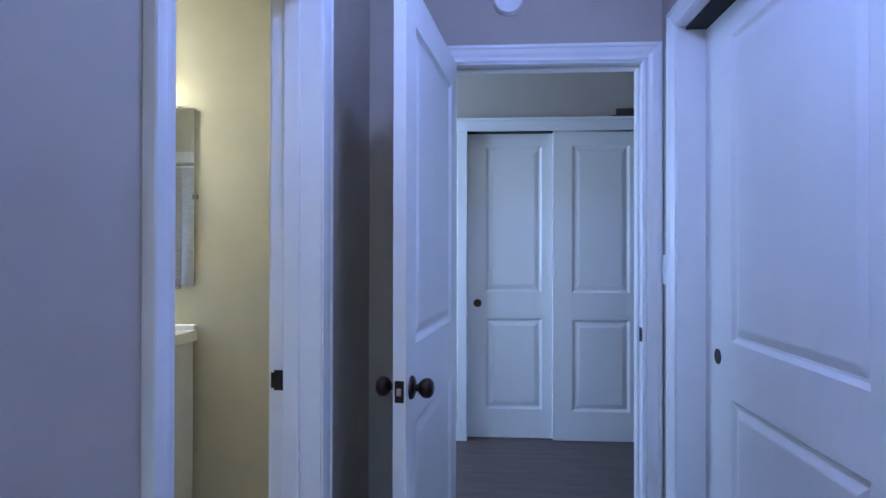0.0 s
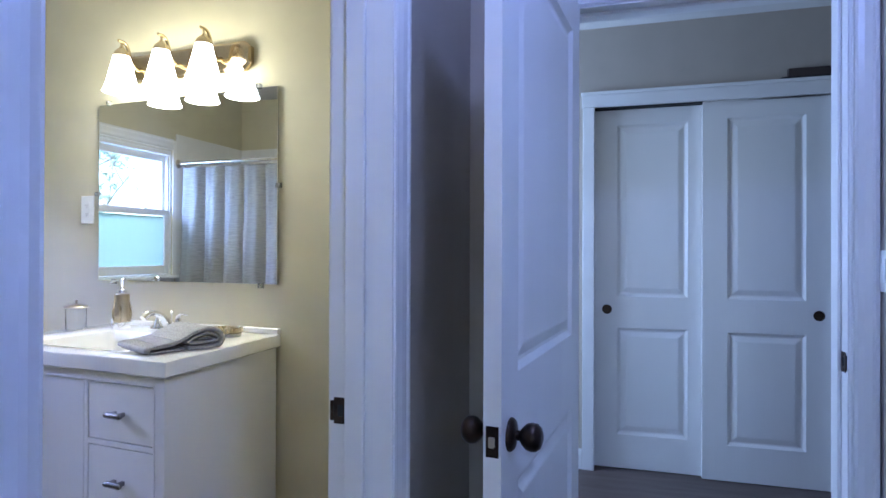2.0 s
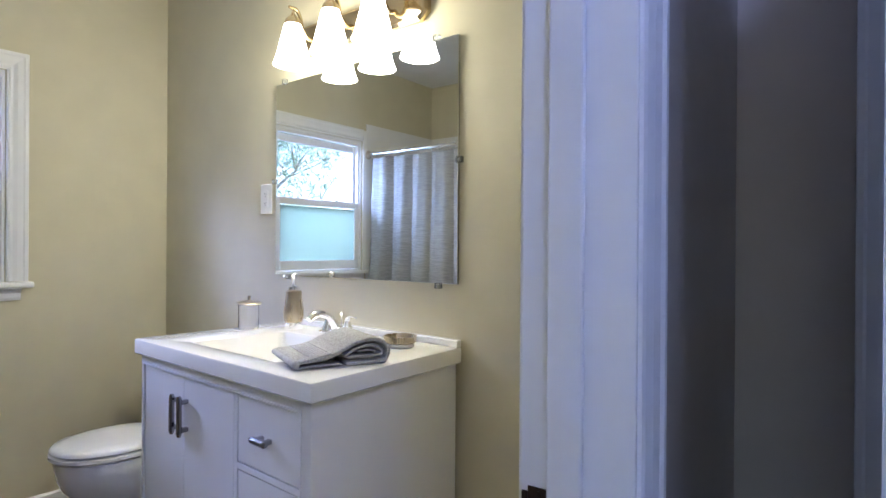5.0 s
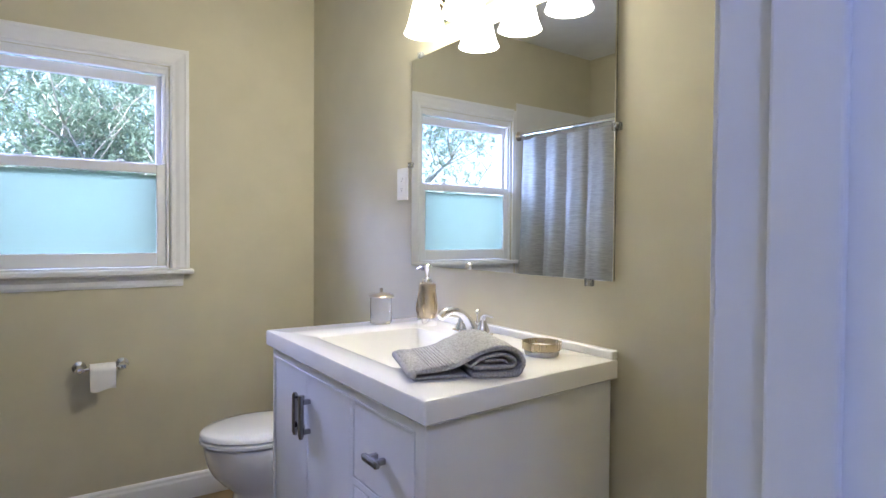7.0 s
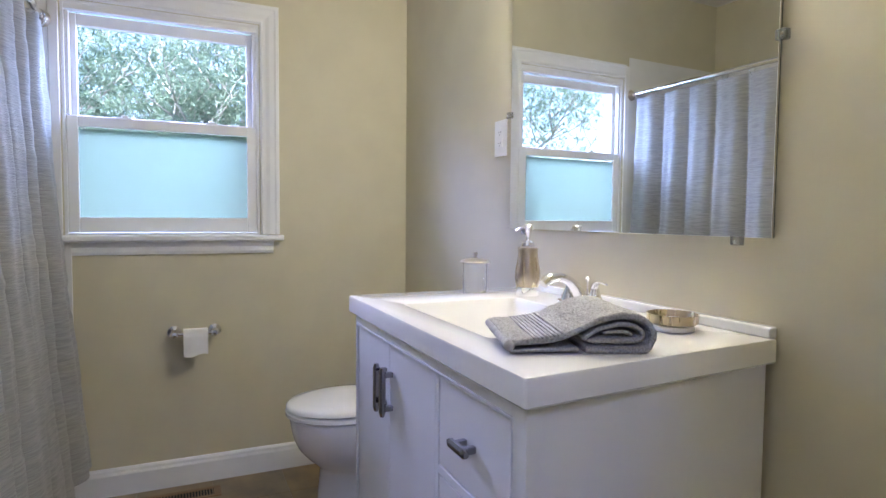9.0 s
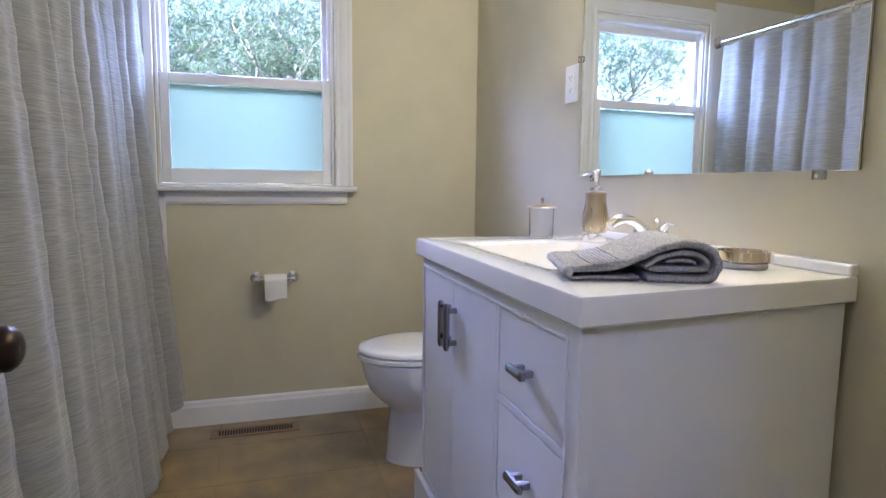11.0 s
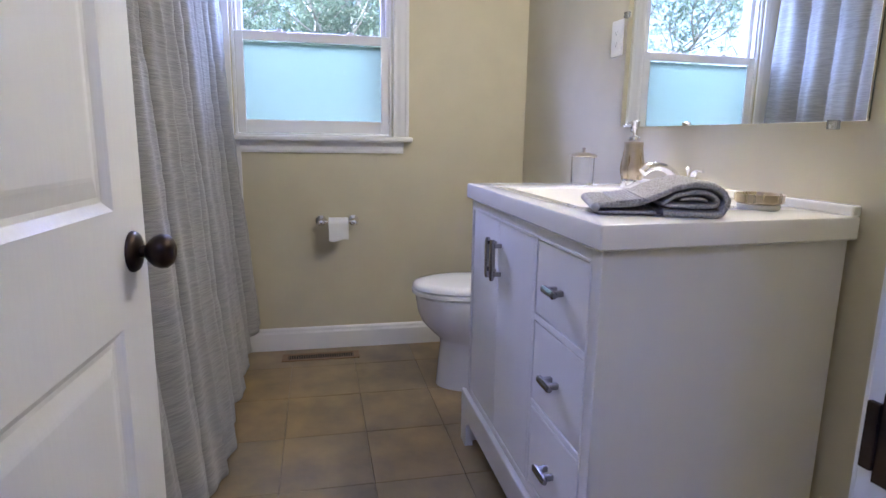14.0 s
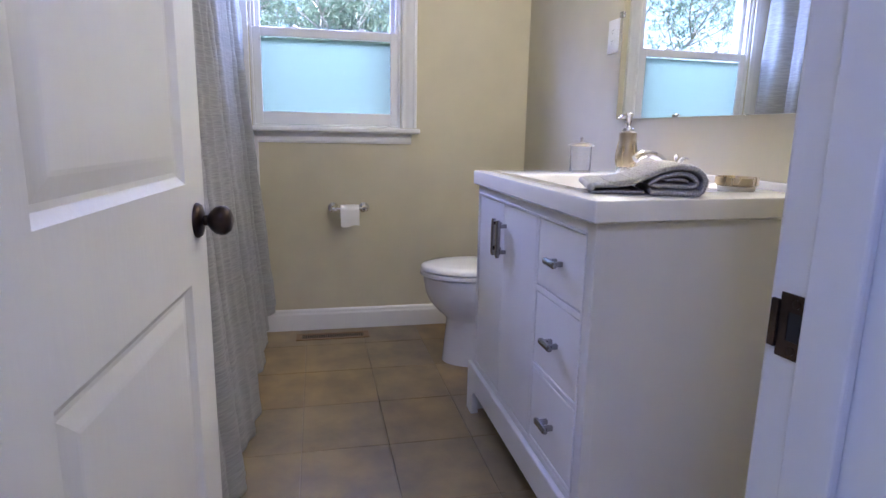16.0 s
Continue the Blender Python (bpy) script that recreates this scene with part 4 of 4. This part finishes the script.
def vanity_light():
    v = askew(thing("vanity_light", "brass three-lamp vanity light with lit frosted shades over the mirror", "wall lamp"), NORTH)
    xs = [-1.578, -1.368, -1.158]
    PZ = 2.004
    bm = bmesh.new()
    c = 0.03
    P = [(-1.708, PZ - 0.032), (-1.675, PZ - 0.058), (-1.052, PZ - 0.058), (-1.019, PZ - 0.032), (-1.019, PZ + 0.032), (-1.052, PZ + 0.058), (-1.675, PZ + 0.058), (-1.708, PZ + 0.032)]
    a = [bm.verts.new((x, MY - 0.0005, z)) for x, z in P]
    b = [bm.verts.new((x, MY - 0.018, z)) for x, z in P]
    mx = sum(x for x, z in P) / 8
    cc = [bm.verts.new((mx + (x - mx) * 0.975, MY - 0.026, PZ + (z - PZ) * 0.8)) for x, z in P]
    for r, s in ((a, b), (b, cc)):
        for i in range(8):
            bm.faces.new((r[i], r[(i + 1) % 8], s[(i + 1) % 8], s[i]))
    bm.faces.new(cc)
    bm.faces.new(a)
    part("back_plate", bm, BRASS, v, "polished brass back plate")
    for x in xs:
        arm = tube("arm", [(x, MY - 0.025, PZ - 0.005), (x, MY - 0.050, PZ - 0.012), (x, MY - 0.078, PZ + 0.014), (x, MY - 0.090, PZ + 0.056), (x, MY - 0.108, PZ + 0.080), (x, MY - 0.140, PZ + 0.082)], [0.008, 0.008, 0.008, 0.0075, 0.007, 0.0055], BRASS, v, n=12)
        y = MY - 0.122
        lathe("cap", [(0.004, 0.092), (0.006, 0.074), (0.012, 0.066), (0.026, 0.052), (0.031, 0.040), (0.031, 0.030)], BRASS, arm, pose(x, y, PZ - 0.012), 28)
        s = lathe("shade", [(0.030, 0.036), (0.034, 0.020), (0.046, -0.030), (0.058, -0.080), (0.066, -0.105), (0.071, -0.114), (0.068, -0.114), (0.056, -0.080), (0.043, -0.030), (0.029, 0.030)], SHADE, v, pose(x, y, PZ - 0.012), 36, "frosted white glass bell shade, lit")
        s.visible_shadow = False
        lamp("bulb", "POINT", NORTH @ pose(x, y + 0.022, PZ - 0.075), 0.82, WARM, (0.04,))


BRASS = material("polished_brass", (0.62, 0.50, 0.30), 0.14, 1.0, vary=0.06)
vanity_light()


def outlet(x, z):
    o = askew(thing("wall_outlet", "white wall outlet in its plate beside the mirror", "outlet"), NORTH)
    box("cover_plate", (x - 0.039, MY - 0.006, z - 0.062), (x + 0.039, MY - 0.0005, z + 0.062), PLASTIC, o, 0.0025)
    box("socket", (x - 0.017, MY - 0.0085, z - 0.034), (x + 0.017, MY - 0.0062, z + 0.034), PLASTIC, o, 0.001)
    # Slots and ground hole are flat plates, their inner shade painted near-black
    for dz in (-0.019, 0.019):
        for dx, h in ((-0.006, 0.005), (0.006, 0.0065)):
            box("slot", (x + dx - 0.001, MY - 0.0088, z + dz - h / 2 + 0.002), (x + dx + 0.001, MY - 0.0086, z + dz + h / 2 + 0.002), DARK, o)
        lathe("ground_hole", [(0.0022, 0), (0.0022, 0.0002)], DARK, o, pose(x, MY - 0.0086, z + dz - 0.007, 90), 10)
    for dz in (-0.048, 0.048):
        lathe("screw", [(0.003, 0), (0.002, 0.001)], PLASTIC, o, pose(x, MY - 0.006, z + dz, 90), 10)
    box("button", (x - 0.007, MY - 0.0092, z - 0.004), (x + 0.007, MY - 0.0086, z + 0.004), PLASTIC, o, 0.0002)


outlet(-1.912, 1.413)


# ---- toilet ----
def toilet():
    t = thing("toilet", "white porcelain toilet with its lid closed, behind the vanity", "toilet", (0, -0.068, 0))
    cx = -2.262
    yb, yf = 2.37, 1.925

    def egg(k, z, grow=0.0, back=yb, front=yf, half=0.178, n=40):
        out = []
        for i in range(n):
            a = 2 * math.pi * i / n
            L = (back - front) / 2
            yy = math.cos(a)
            ww = half * (1 - 0.12 * -yy * 0 ) * abs(math.sin(a)) ** 0.88 * (1 if math.sin(a) >= 0 else -1)
            if yy < 0:
                ww *= 1 - 0.10 * yy * yy
            out.append(Vector((cx + ww * k + grow * math.sin(a), (back + front) / 2 + (L * k + grow) * yy, z)))
        return out

    def skin_rings(name, rings, label=""):
        rings = [[Vector((p.x, p.y, p.z if p.z < 0.05 else p.z * 1.045)) for p in r] for r in rings]
        bm = bmesh.new()
        R = [[bm.verts.new(p) for p in r] for r in rings]
        for a, b in zip(R, R[1:]):
            n = len(a)
            for i in range(n):
                bm.faces.new((a[i], a[(i + 1) % n], b[(i + 1) % n], b[i]))
        bm.faces.new(R[0][::-1])
        bm.faces.new(R[-1])
        o = part(name, bm, PORCELAIN, t, label, smooth=True)
        sharp(o, 50)
    skin_rings("bowl", [egg(1, 0.0, 0, 2.40, 2.030, 0.124), egg(1, 0.012, 0, 2.40, 2.032, 0.123), egg(1, 0.12, 0, 2.40, 2.042, 0.118), egg(1, 0.190, 0, 2.40, 2.048, 0.115), egg(1, 0.205, 0, 2.40, 2.040, 0.119), egg(1, 0.235, 0, 2.39, 2.005, 0.137),
                        egg(1, 0.275, 0, 2.38, 1.968, 0.156), egg(1, 0.315, 0, 2.38, 1.950, 0.166), egg(1, 0.345, 0, 2.38, 1.944, 0.170), egg(1, 0.385, 0, 2.38, 1.937, 0.174), egg(1, 0.390, 0, 2.38, 1.942, 0.170)])
    skin_rings("seat", [egg(1, 0.394, -0.004), egg(1, 0.398, 0.002), egg(1, 0.410, 0.002), egg(1, 0.413, -0.004)])
    skin_rings("lid", [egg(1, 0.416, -0.006), egg(1, 0.420, 0.0), egg(1, 0.430, -0.001), egg(1, 0.438, -0.012), egg(1, 0.443, -0.05), egg(1, 0.445, -0.12)])
    for s in (-1, 1):
        lathe("hinge", [(0.012, -0.02), (0.012, 0.02)], PORCELAIN, t, pose(cx + s * 0.07, yb - 0.005, 0.470, 0, 90), 16)
    bm = bmesh.new()
    add_box(bm, (cx - 0.20, 2.385, 0.40), (cx + 0.20, MY - 0.012, 0.74), 0.025, 4)
    add_box(bm, (cx - 0.13, 2.36, 0.25), (cx + 0.13, MY - 0.03, 0.40), 0.03, 3)
    part("tank", bm, PORCELAIN, t, smooth=True)
    bm = bmesh.new()
    add_box(bm, (cx - 0.21, 2.375, 0.74), (cx + 0.21, MY - 0.006, 0.775), 0.010, 3)
    part("tank_lid", bm, PORCELAIN, t, smooth=True)


toilet()


def paper_holder():
    h = thing("toilet_paper_holder", "chrome toilet paper holder on the wall below the window", "toilet paper holder")
    y0, y1, z = 1.488, 1.644, 0.652
    for y in (y0, y1):
        lathe("mount", [(0.026, 0), (0.026, 0.005), (0.020, 0.010), (0.012, 0.018), (0.010, 0.050), (0.014, 0.056), (0.015, 0.066), (0.010, 0.074), (0.0, 0.075)], CHROME, h, pose(WX, y, z, 0, 90), 28)
    lathe("roller", [(0.0065, 0), (0.0065, y1 - y0)], CHROME, h, pose(WX + 0.062, y0, z, -90), 16)
    r = thing("toilet_paper_roll", "white toilet paper roll with hanging end on the chrome holder", "toilet paper")
    lathe("roll", [(0.020, 0.0), (0.0335, 0.0), (0.034, 0.002), (0.034, 0.091), (0.0335, 0.093), (0.020, 0.093)], PAPER, r, pose(WX + 0.062, 1.522, z - 0.012, -90), 36)
    bm = bmesh.new()
    n = 14
    pts = []
    for i in range(n):
        k = i / (n - 1)
        pts.append((WX + 0.0965 + 0.001 * math.sin(k * 5), z - 0.010 - 0.075 * k))
    for dx in (0, 0.0009):
        rows = [[bm.verts.new((px + dx, y, pz + (0.006 * math.sin(y * 60) if i == n - 1 else 0))) for y in np.linspace(1.522, 1.615, 8)] for i, (px, pz) in enumerate(pts)]
        for a, b in zip(rows, rows[1:]):
            for j in range(7):
                bm.faces.new((a[j], a[j + 1], b[j + 1], b[j]))
    part("hanging_sheet", bm, PAPER, r)


paper_holder()


def floor_vent():
    v = thing("floor_vent", "brown metal floor register with slots beside the baseboard", "floor vent")
    x0, x1, y0, y1 = -2.712, -2.618, 1.288, 1.656
    mat = material("brown_metal_vent", (0.27, 0.17, 0.09), 0.4, 0.4)
    bm = bmesh.new()
    for lo, hi in (((x0, y0, 0.0), (x0 + 0.018, y1, 0.005)), ((x1 - 0.018, y0, 0.0), (x1, y1, 0.005)), ((x0 + 0.018, y0, 0.0), (x1 - 0.018, y0 + 0.028, 0.005)), ((x0 + 0.018, y1 - 0.028, 0.0), (x1 - 0.018, y1, 0.005))):
        add_box(bm, lo, hi, 0.0012, 1)
    part("frame", bm, mat, v)
    n = 28
    me = None
    for i in range(n):
        y = y0 + 0.032 + (y1 - y0 - 0.064) * i / (n - 1)
        if me is None:
            s = box("slat", (x0 + 0.018, -0.0015, 0.0006), (x1 - 0.018, 0.0015, 0.0044), mat, v)
            me = s.data
        else:
            s = new("slat", me)
            s.parent = v
        s.location.y = y
    # Near-black sheet painted for the shade below the slats
    box("dark_inside", (x0 + 0.017, y0 + 0.027, -0.002), (x1 - 0.017, y1 - 0.027, 0.0008), DARK, v)


floor_vent()


# ---- tub and curtain ----
def tub():
    t = thing("bathtub", "white built-in bathtub behind the shower curtain", "bathtub")
    x0, x1, y0, y1, h = WX + 0.007, -1.112, TY + 0.008, 1.040, 0.42
    bm = bmesh.new()

    def rr(a, b, c, d, r, z, n=5):
        out = []
        for cx, cy, s in ((b - r, d - r, 0), (a + r, d - r, 90), (a + r, c + r, 180), (b - r, c + r, 270)):
            for k in range(n + 1):
                g = radians(s + 90 * k / n)
                out.append(bm.verts.new((cx + r * math.cos(g), cy + r * math.sin(g), z)))
        return out
    L = [rr(x0, x1, y0, y1, 0.01, 0), rr(x0, x1, y0, y1, 0.015, h - 0.02), rr(x0 + 0.01, x1 - 0.01, y0 + 0.01, y1 - 0.01, 0.02, h), rr(x0 + 0.07, x1 - 0.07, y0 + 0.06, y1 - 0.07, 0.09, h), rr(x0 + 0.09, x1 - 0.09, y0 + 0.07, y1 - 0.085, 0.1, h - 0.03), rr(x0 + 0.16, x1 - 0.14, y0 + 0.12, y1 - 0.14, 0.12, 0.08)]
    for a, b in zip(L, L[1:]):
        n = len(a)
        for i in range(n):
            bm.faces.new((a[i], a[(i + 1) % n], b[(i + 1) % n], b[i]))
    bm.faces.new(L[-1])
    bm.faces.new(L[0][::-1])
    o = part("tub_body", bm, PORCELAIN, t, smooth=True)
    sharp(o, 45)


tub()
wall("wall_tub_end", [((-1.10, TY, 0), (-0.98, 1.06, CEIL))], WALL_PAINT)
boxes("tub_surround", [((WX, TY, 0.42), (WX + 0.006, 1.070, 2.085)), ((WX + 0.006, TY, 0.42), (-1.106, TY + 0.006, 2.085)), ((-1.106, TY, 0.42), (-1.10, 1.058, 2.085))], material("white_tub_surround", (0.80, 0.80, 0.80), 0.2), **S)


def rod():
    r = thing("curtain_rod", "chrome shower curtain rod between round wall flanges", "curtain rod")
    y, z = 1.055, 1.868
    lathe("rod", [(0.0125, 0), (0.0125, 1.684)], CHROME, r, pose(WX + 0.004, y, z, 0, 90), 20)
    lathe("flange", [(0.030, 0), (0.032, 0.004), (0.028, 0.012), (0.018, 0.022), (0.0155, 0.030)], NICKEL, r, pose(WX + 0.006, y, z, 0, 90), 28)
    lathe("flange", [(0.030, 0), (0.032, 0.004), (0.028, 0.012), (0.018, 0.022), (0.0155, 0.030)], NICKEL, r, pose(-1.102, y, z, 0, -90), 28)


rod()


def curtain():
    """Cloth hung in deep folds from rings; it spreads to the room as it falls outside the tub."""
    c = thing("shower_curtain", "grey slubbed cloth shower curtain hanging in folds outside the bathtub", "shower curtain")
    x0, x1 = WX + 0.022, -1.125
    nu, nv = 300, 90
    top, bot = 1.840, 0.030
    bm = bmesh.new()
    rows = []
    rnd = random.Random(3)
    ph = [rnd.uniform(0, 6.3) for _ in range(4)]
    for j in range(nv + 1):
        k = j / nv
        r = []
        for i in range(nu + 1):
            u = i / nu
            s = u * 9.0 * 2 * math.pi
            amp = 0.020 + 0.018 * min(1, k * 1.5) + 0.008 * math.sin(u * 9 + ph[0])
            wob = 0.7 * math.sin(u * 7.3 + ph[1]) + 0.5 * math.sin(u * 15 + ph[2] + k * 0.8)
            fold = 2.1 * abs(math.sin((s + wob + 0.5 * math.sin(s)) / 2)) ** 0.85 - 1.15 + 0.12 * math.sin(2.3 * (s + wob) + ph[3])
            x = x0 + (x1 + 0.04 * k - x0) * u + 0.012 * math.cos(s + wob) * k
            y = 1.045 + fold * amp + 0.100 * k ** 1.6 + 0.010 * k * math.sin(u * 23)
            y += 0.004 * noise.noise(Vector((u * 9, k * 38, 1.0))) + 0.008 * noise.noise(Vector((u * 16, k * 5, 4.0))) + 0.002 * math.exp(-((k - 0.5) / 0.004) ** 2)
            z = top + (bot + 0.15 * (1 - u) ** 2 - top) * k + 0.004 * math.cos(s) * (1 - k) + 0.006 * math.sin(s * 0.5) * k
            r.append(bm.verts.new((x, y, z)))
        rows.append(r)
    for a, b in zip(rows, rows[1:]):
        for i in range(nu):
            bm.faces.new((a[i], a[i + 1], b[i + 1], b[i]))
    o = part("cloth", bm, CURTAIN, c, smooth=True)
    sol = o.modifiers.new("thickness", "SOLIDIFY")
    sol.thickness = 0.0012
    for i in range(12):
        x = x0 + (x1 - x0) * (i + 0.25) / 11.4
        bm = bmesh.new()
        line = [Vector((x + 0.004 * math.sin(a), 1.055 + 0.020 * math.cos(a), 1.858 + 0.030 * math.sin(a))) for a in np.linspace(0, 2 * math.pi, 20)]
        add_tube(bm, line, 0.0016, 6)
        part("ring", bm, CHROME, c, smooth=True)


curtain()


# ---- outside ----
box("ground", (-60, -60, -1.0), (-3.04, 60, -0.6), GRASS, **S)


def tree(x, y, h, spread, seed, leaves, base_z=-0.6):
    rnd = random.Random(seed)
    t = thing("tree", "leafy garden tree with slender grey branching trunks outside the window", "tree", group="trees outside the window")
    bm = bmesh.new()
    tips = []

    def limb(p, d, L, r, level):
        pts = [p]
        q = p.copy()
        dd = d.copy()
        for _ in range(5):
            dd = (dd + Vector((rnd.uniform(-1, 1), rnd.uniform(-1, 1), rnd.uniform(-0.3, 0.6))) * 0.16).normalized()
            q = q + dd * L / 5
            pts.append(q.copy())
            if level >= 1:
                tips.append(q.copy())
        add_tube(bm, pts, [r * (1 - 0.14 * i) for i in range(6)], 6 if level else 9)
        if level < 4:
            for _ in range((4, 3, 3, 2)[level]):
                a = rnd.uniform(0, 2 * math.pi)
                side = Vector((math.cos(a), math.sin(a), rnd.uniform(0.1, 0.8)))
                limb(pts[rnd.randint(2, 5)], (dd * 0.5 + side * 0.8).normalized(), L * rnd.uniform(0.5, 0.75), r * 0.55, level + 1)
    for k in range(3):
        a = rnd.uniform(0, 6.3)
        limb(Vector((x + 0.2 * math.cos(a), y + 0.2 * math.sin(a), base_z)), Vector((0.25 * math.cos(a) * spread, 0.25 * math.sin(a) * spread, 1)).normalized(), h * 0.55, 0.06, 0)
    part("trunk", bm, BARK, t, smooth=True)
    rs = np.random.RandomState(seed)
    T_ = np.array([tuple(p) for p in tips if p.z > 0.3])
    per = 8
    n = leaves // per
    centre = np.repeat(T_[rs.randint(0, len(T_), n)] + rs.normal(0, 0.13, (n, 3)), per, 0)
    leaves = n * per
    base = centre + rs.normal(0, 0.012, (leaves, 3))
    L = rs.uniform(0.05, 0.095, leaves)
    d = rs.normal(0, 1, (leaves, 3))
    d[:, 2] -= 0.35
    d /= np.linalg.norm(d, axis=1)[:, None]
    s = np.cross(d, rs.normal(0, 1, (leaves, 3)))
    s /= np.linalg.norm(s, axis=1)[:, None]
    nrm = np.cross(d, s)
    s *= 0.13
    P = np.stack([base, base + d * (L * .45)[:, None] + s * L[:, None], base + d * (L * .45)[:, None] - s * L[:, None], base + d * L[:, None] - nrm * (L * 0.25)[:, None]], 1)
    me = bpy.data.meshes.new("crown")
    idx = np.arange(leaves)[:, None] * 4
    faces = np.concatenate([idx + [0, 1, 3], idx + [0, 3, 2]], 0)
    me.from_pydata(P.reshape(-1, 3).tolist(), [], faces.tolist())
    me.materials.append(LEAF)
    o = new("crown", me)
    o.parent = t
    return t


tree(-6.6, 1.6, 4.0, 1.1, 11, 18500)
tree(-7.2, 3.6, 4.0, 1.2, 12, 15000)
tree(-7.6, -0.2, 5.0, 1.5, 13, 22500)
tree(-9.2, -2.4, 4.4, 1.3, 14, 14000)
tree(-10.0, 6.0, 4.2, 1.2, 15, 8000)


# ---- floor tiles ----
def tiles():
    f = bpy.data.objects["floor_bath"]
    rnd = random.Random(8)
    tx, ty, g = 0.3290, 0.2890, 0.0013
    made = {}
    ox, oy = -1.886 - 10 * tx, 1.339 - 10 * ty
    for i in range(0, 24):
        for j in range(0, 24):
            a, b = max(ox + i * tx + g / 2, WX), min(ox + (i + 1) * tx - g / 2, 0.06 - 0.097 * (oy + j * ty))
            c, d = max(oy + j * ty + g / 2, TY), min(oy + (j + 1) * ty - g / 2, MY)
            if b - a < 0.01 or d - c < 0.01:
                continue
            if d < 1.0 and b < -1.3:
                continue
            k = (round(b - a, 4), round(d - c, 4))
            if k not in made:
                bm = bmesh.new()
                add_box(bm, (0, 0, -0.008), (k[0], k[1], 0), 0.0015, 1)
                me = bpy.data.meshes.new("tile")
                bm.to_mesh(me)
                bm.free()
                me.materials.append(TILE)
                made[k] = me
            o = new("tile", made[k])
            o.location = (a, c, rnd.uniform(-0.0006, 0.0004))
            o.parent = f
            o.matrix_parent_inverse = Matrix.Translation((0, 0, -0.0035))


tiles()
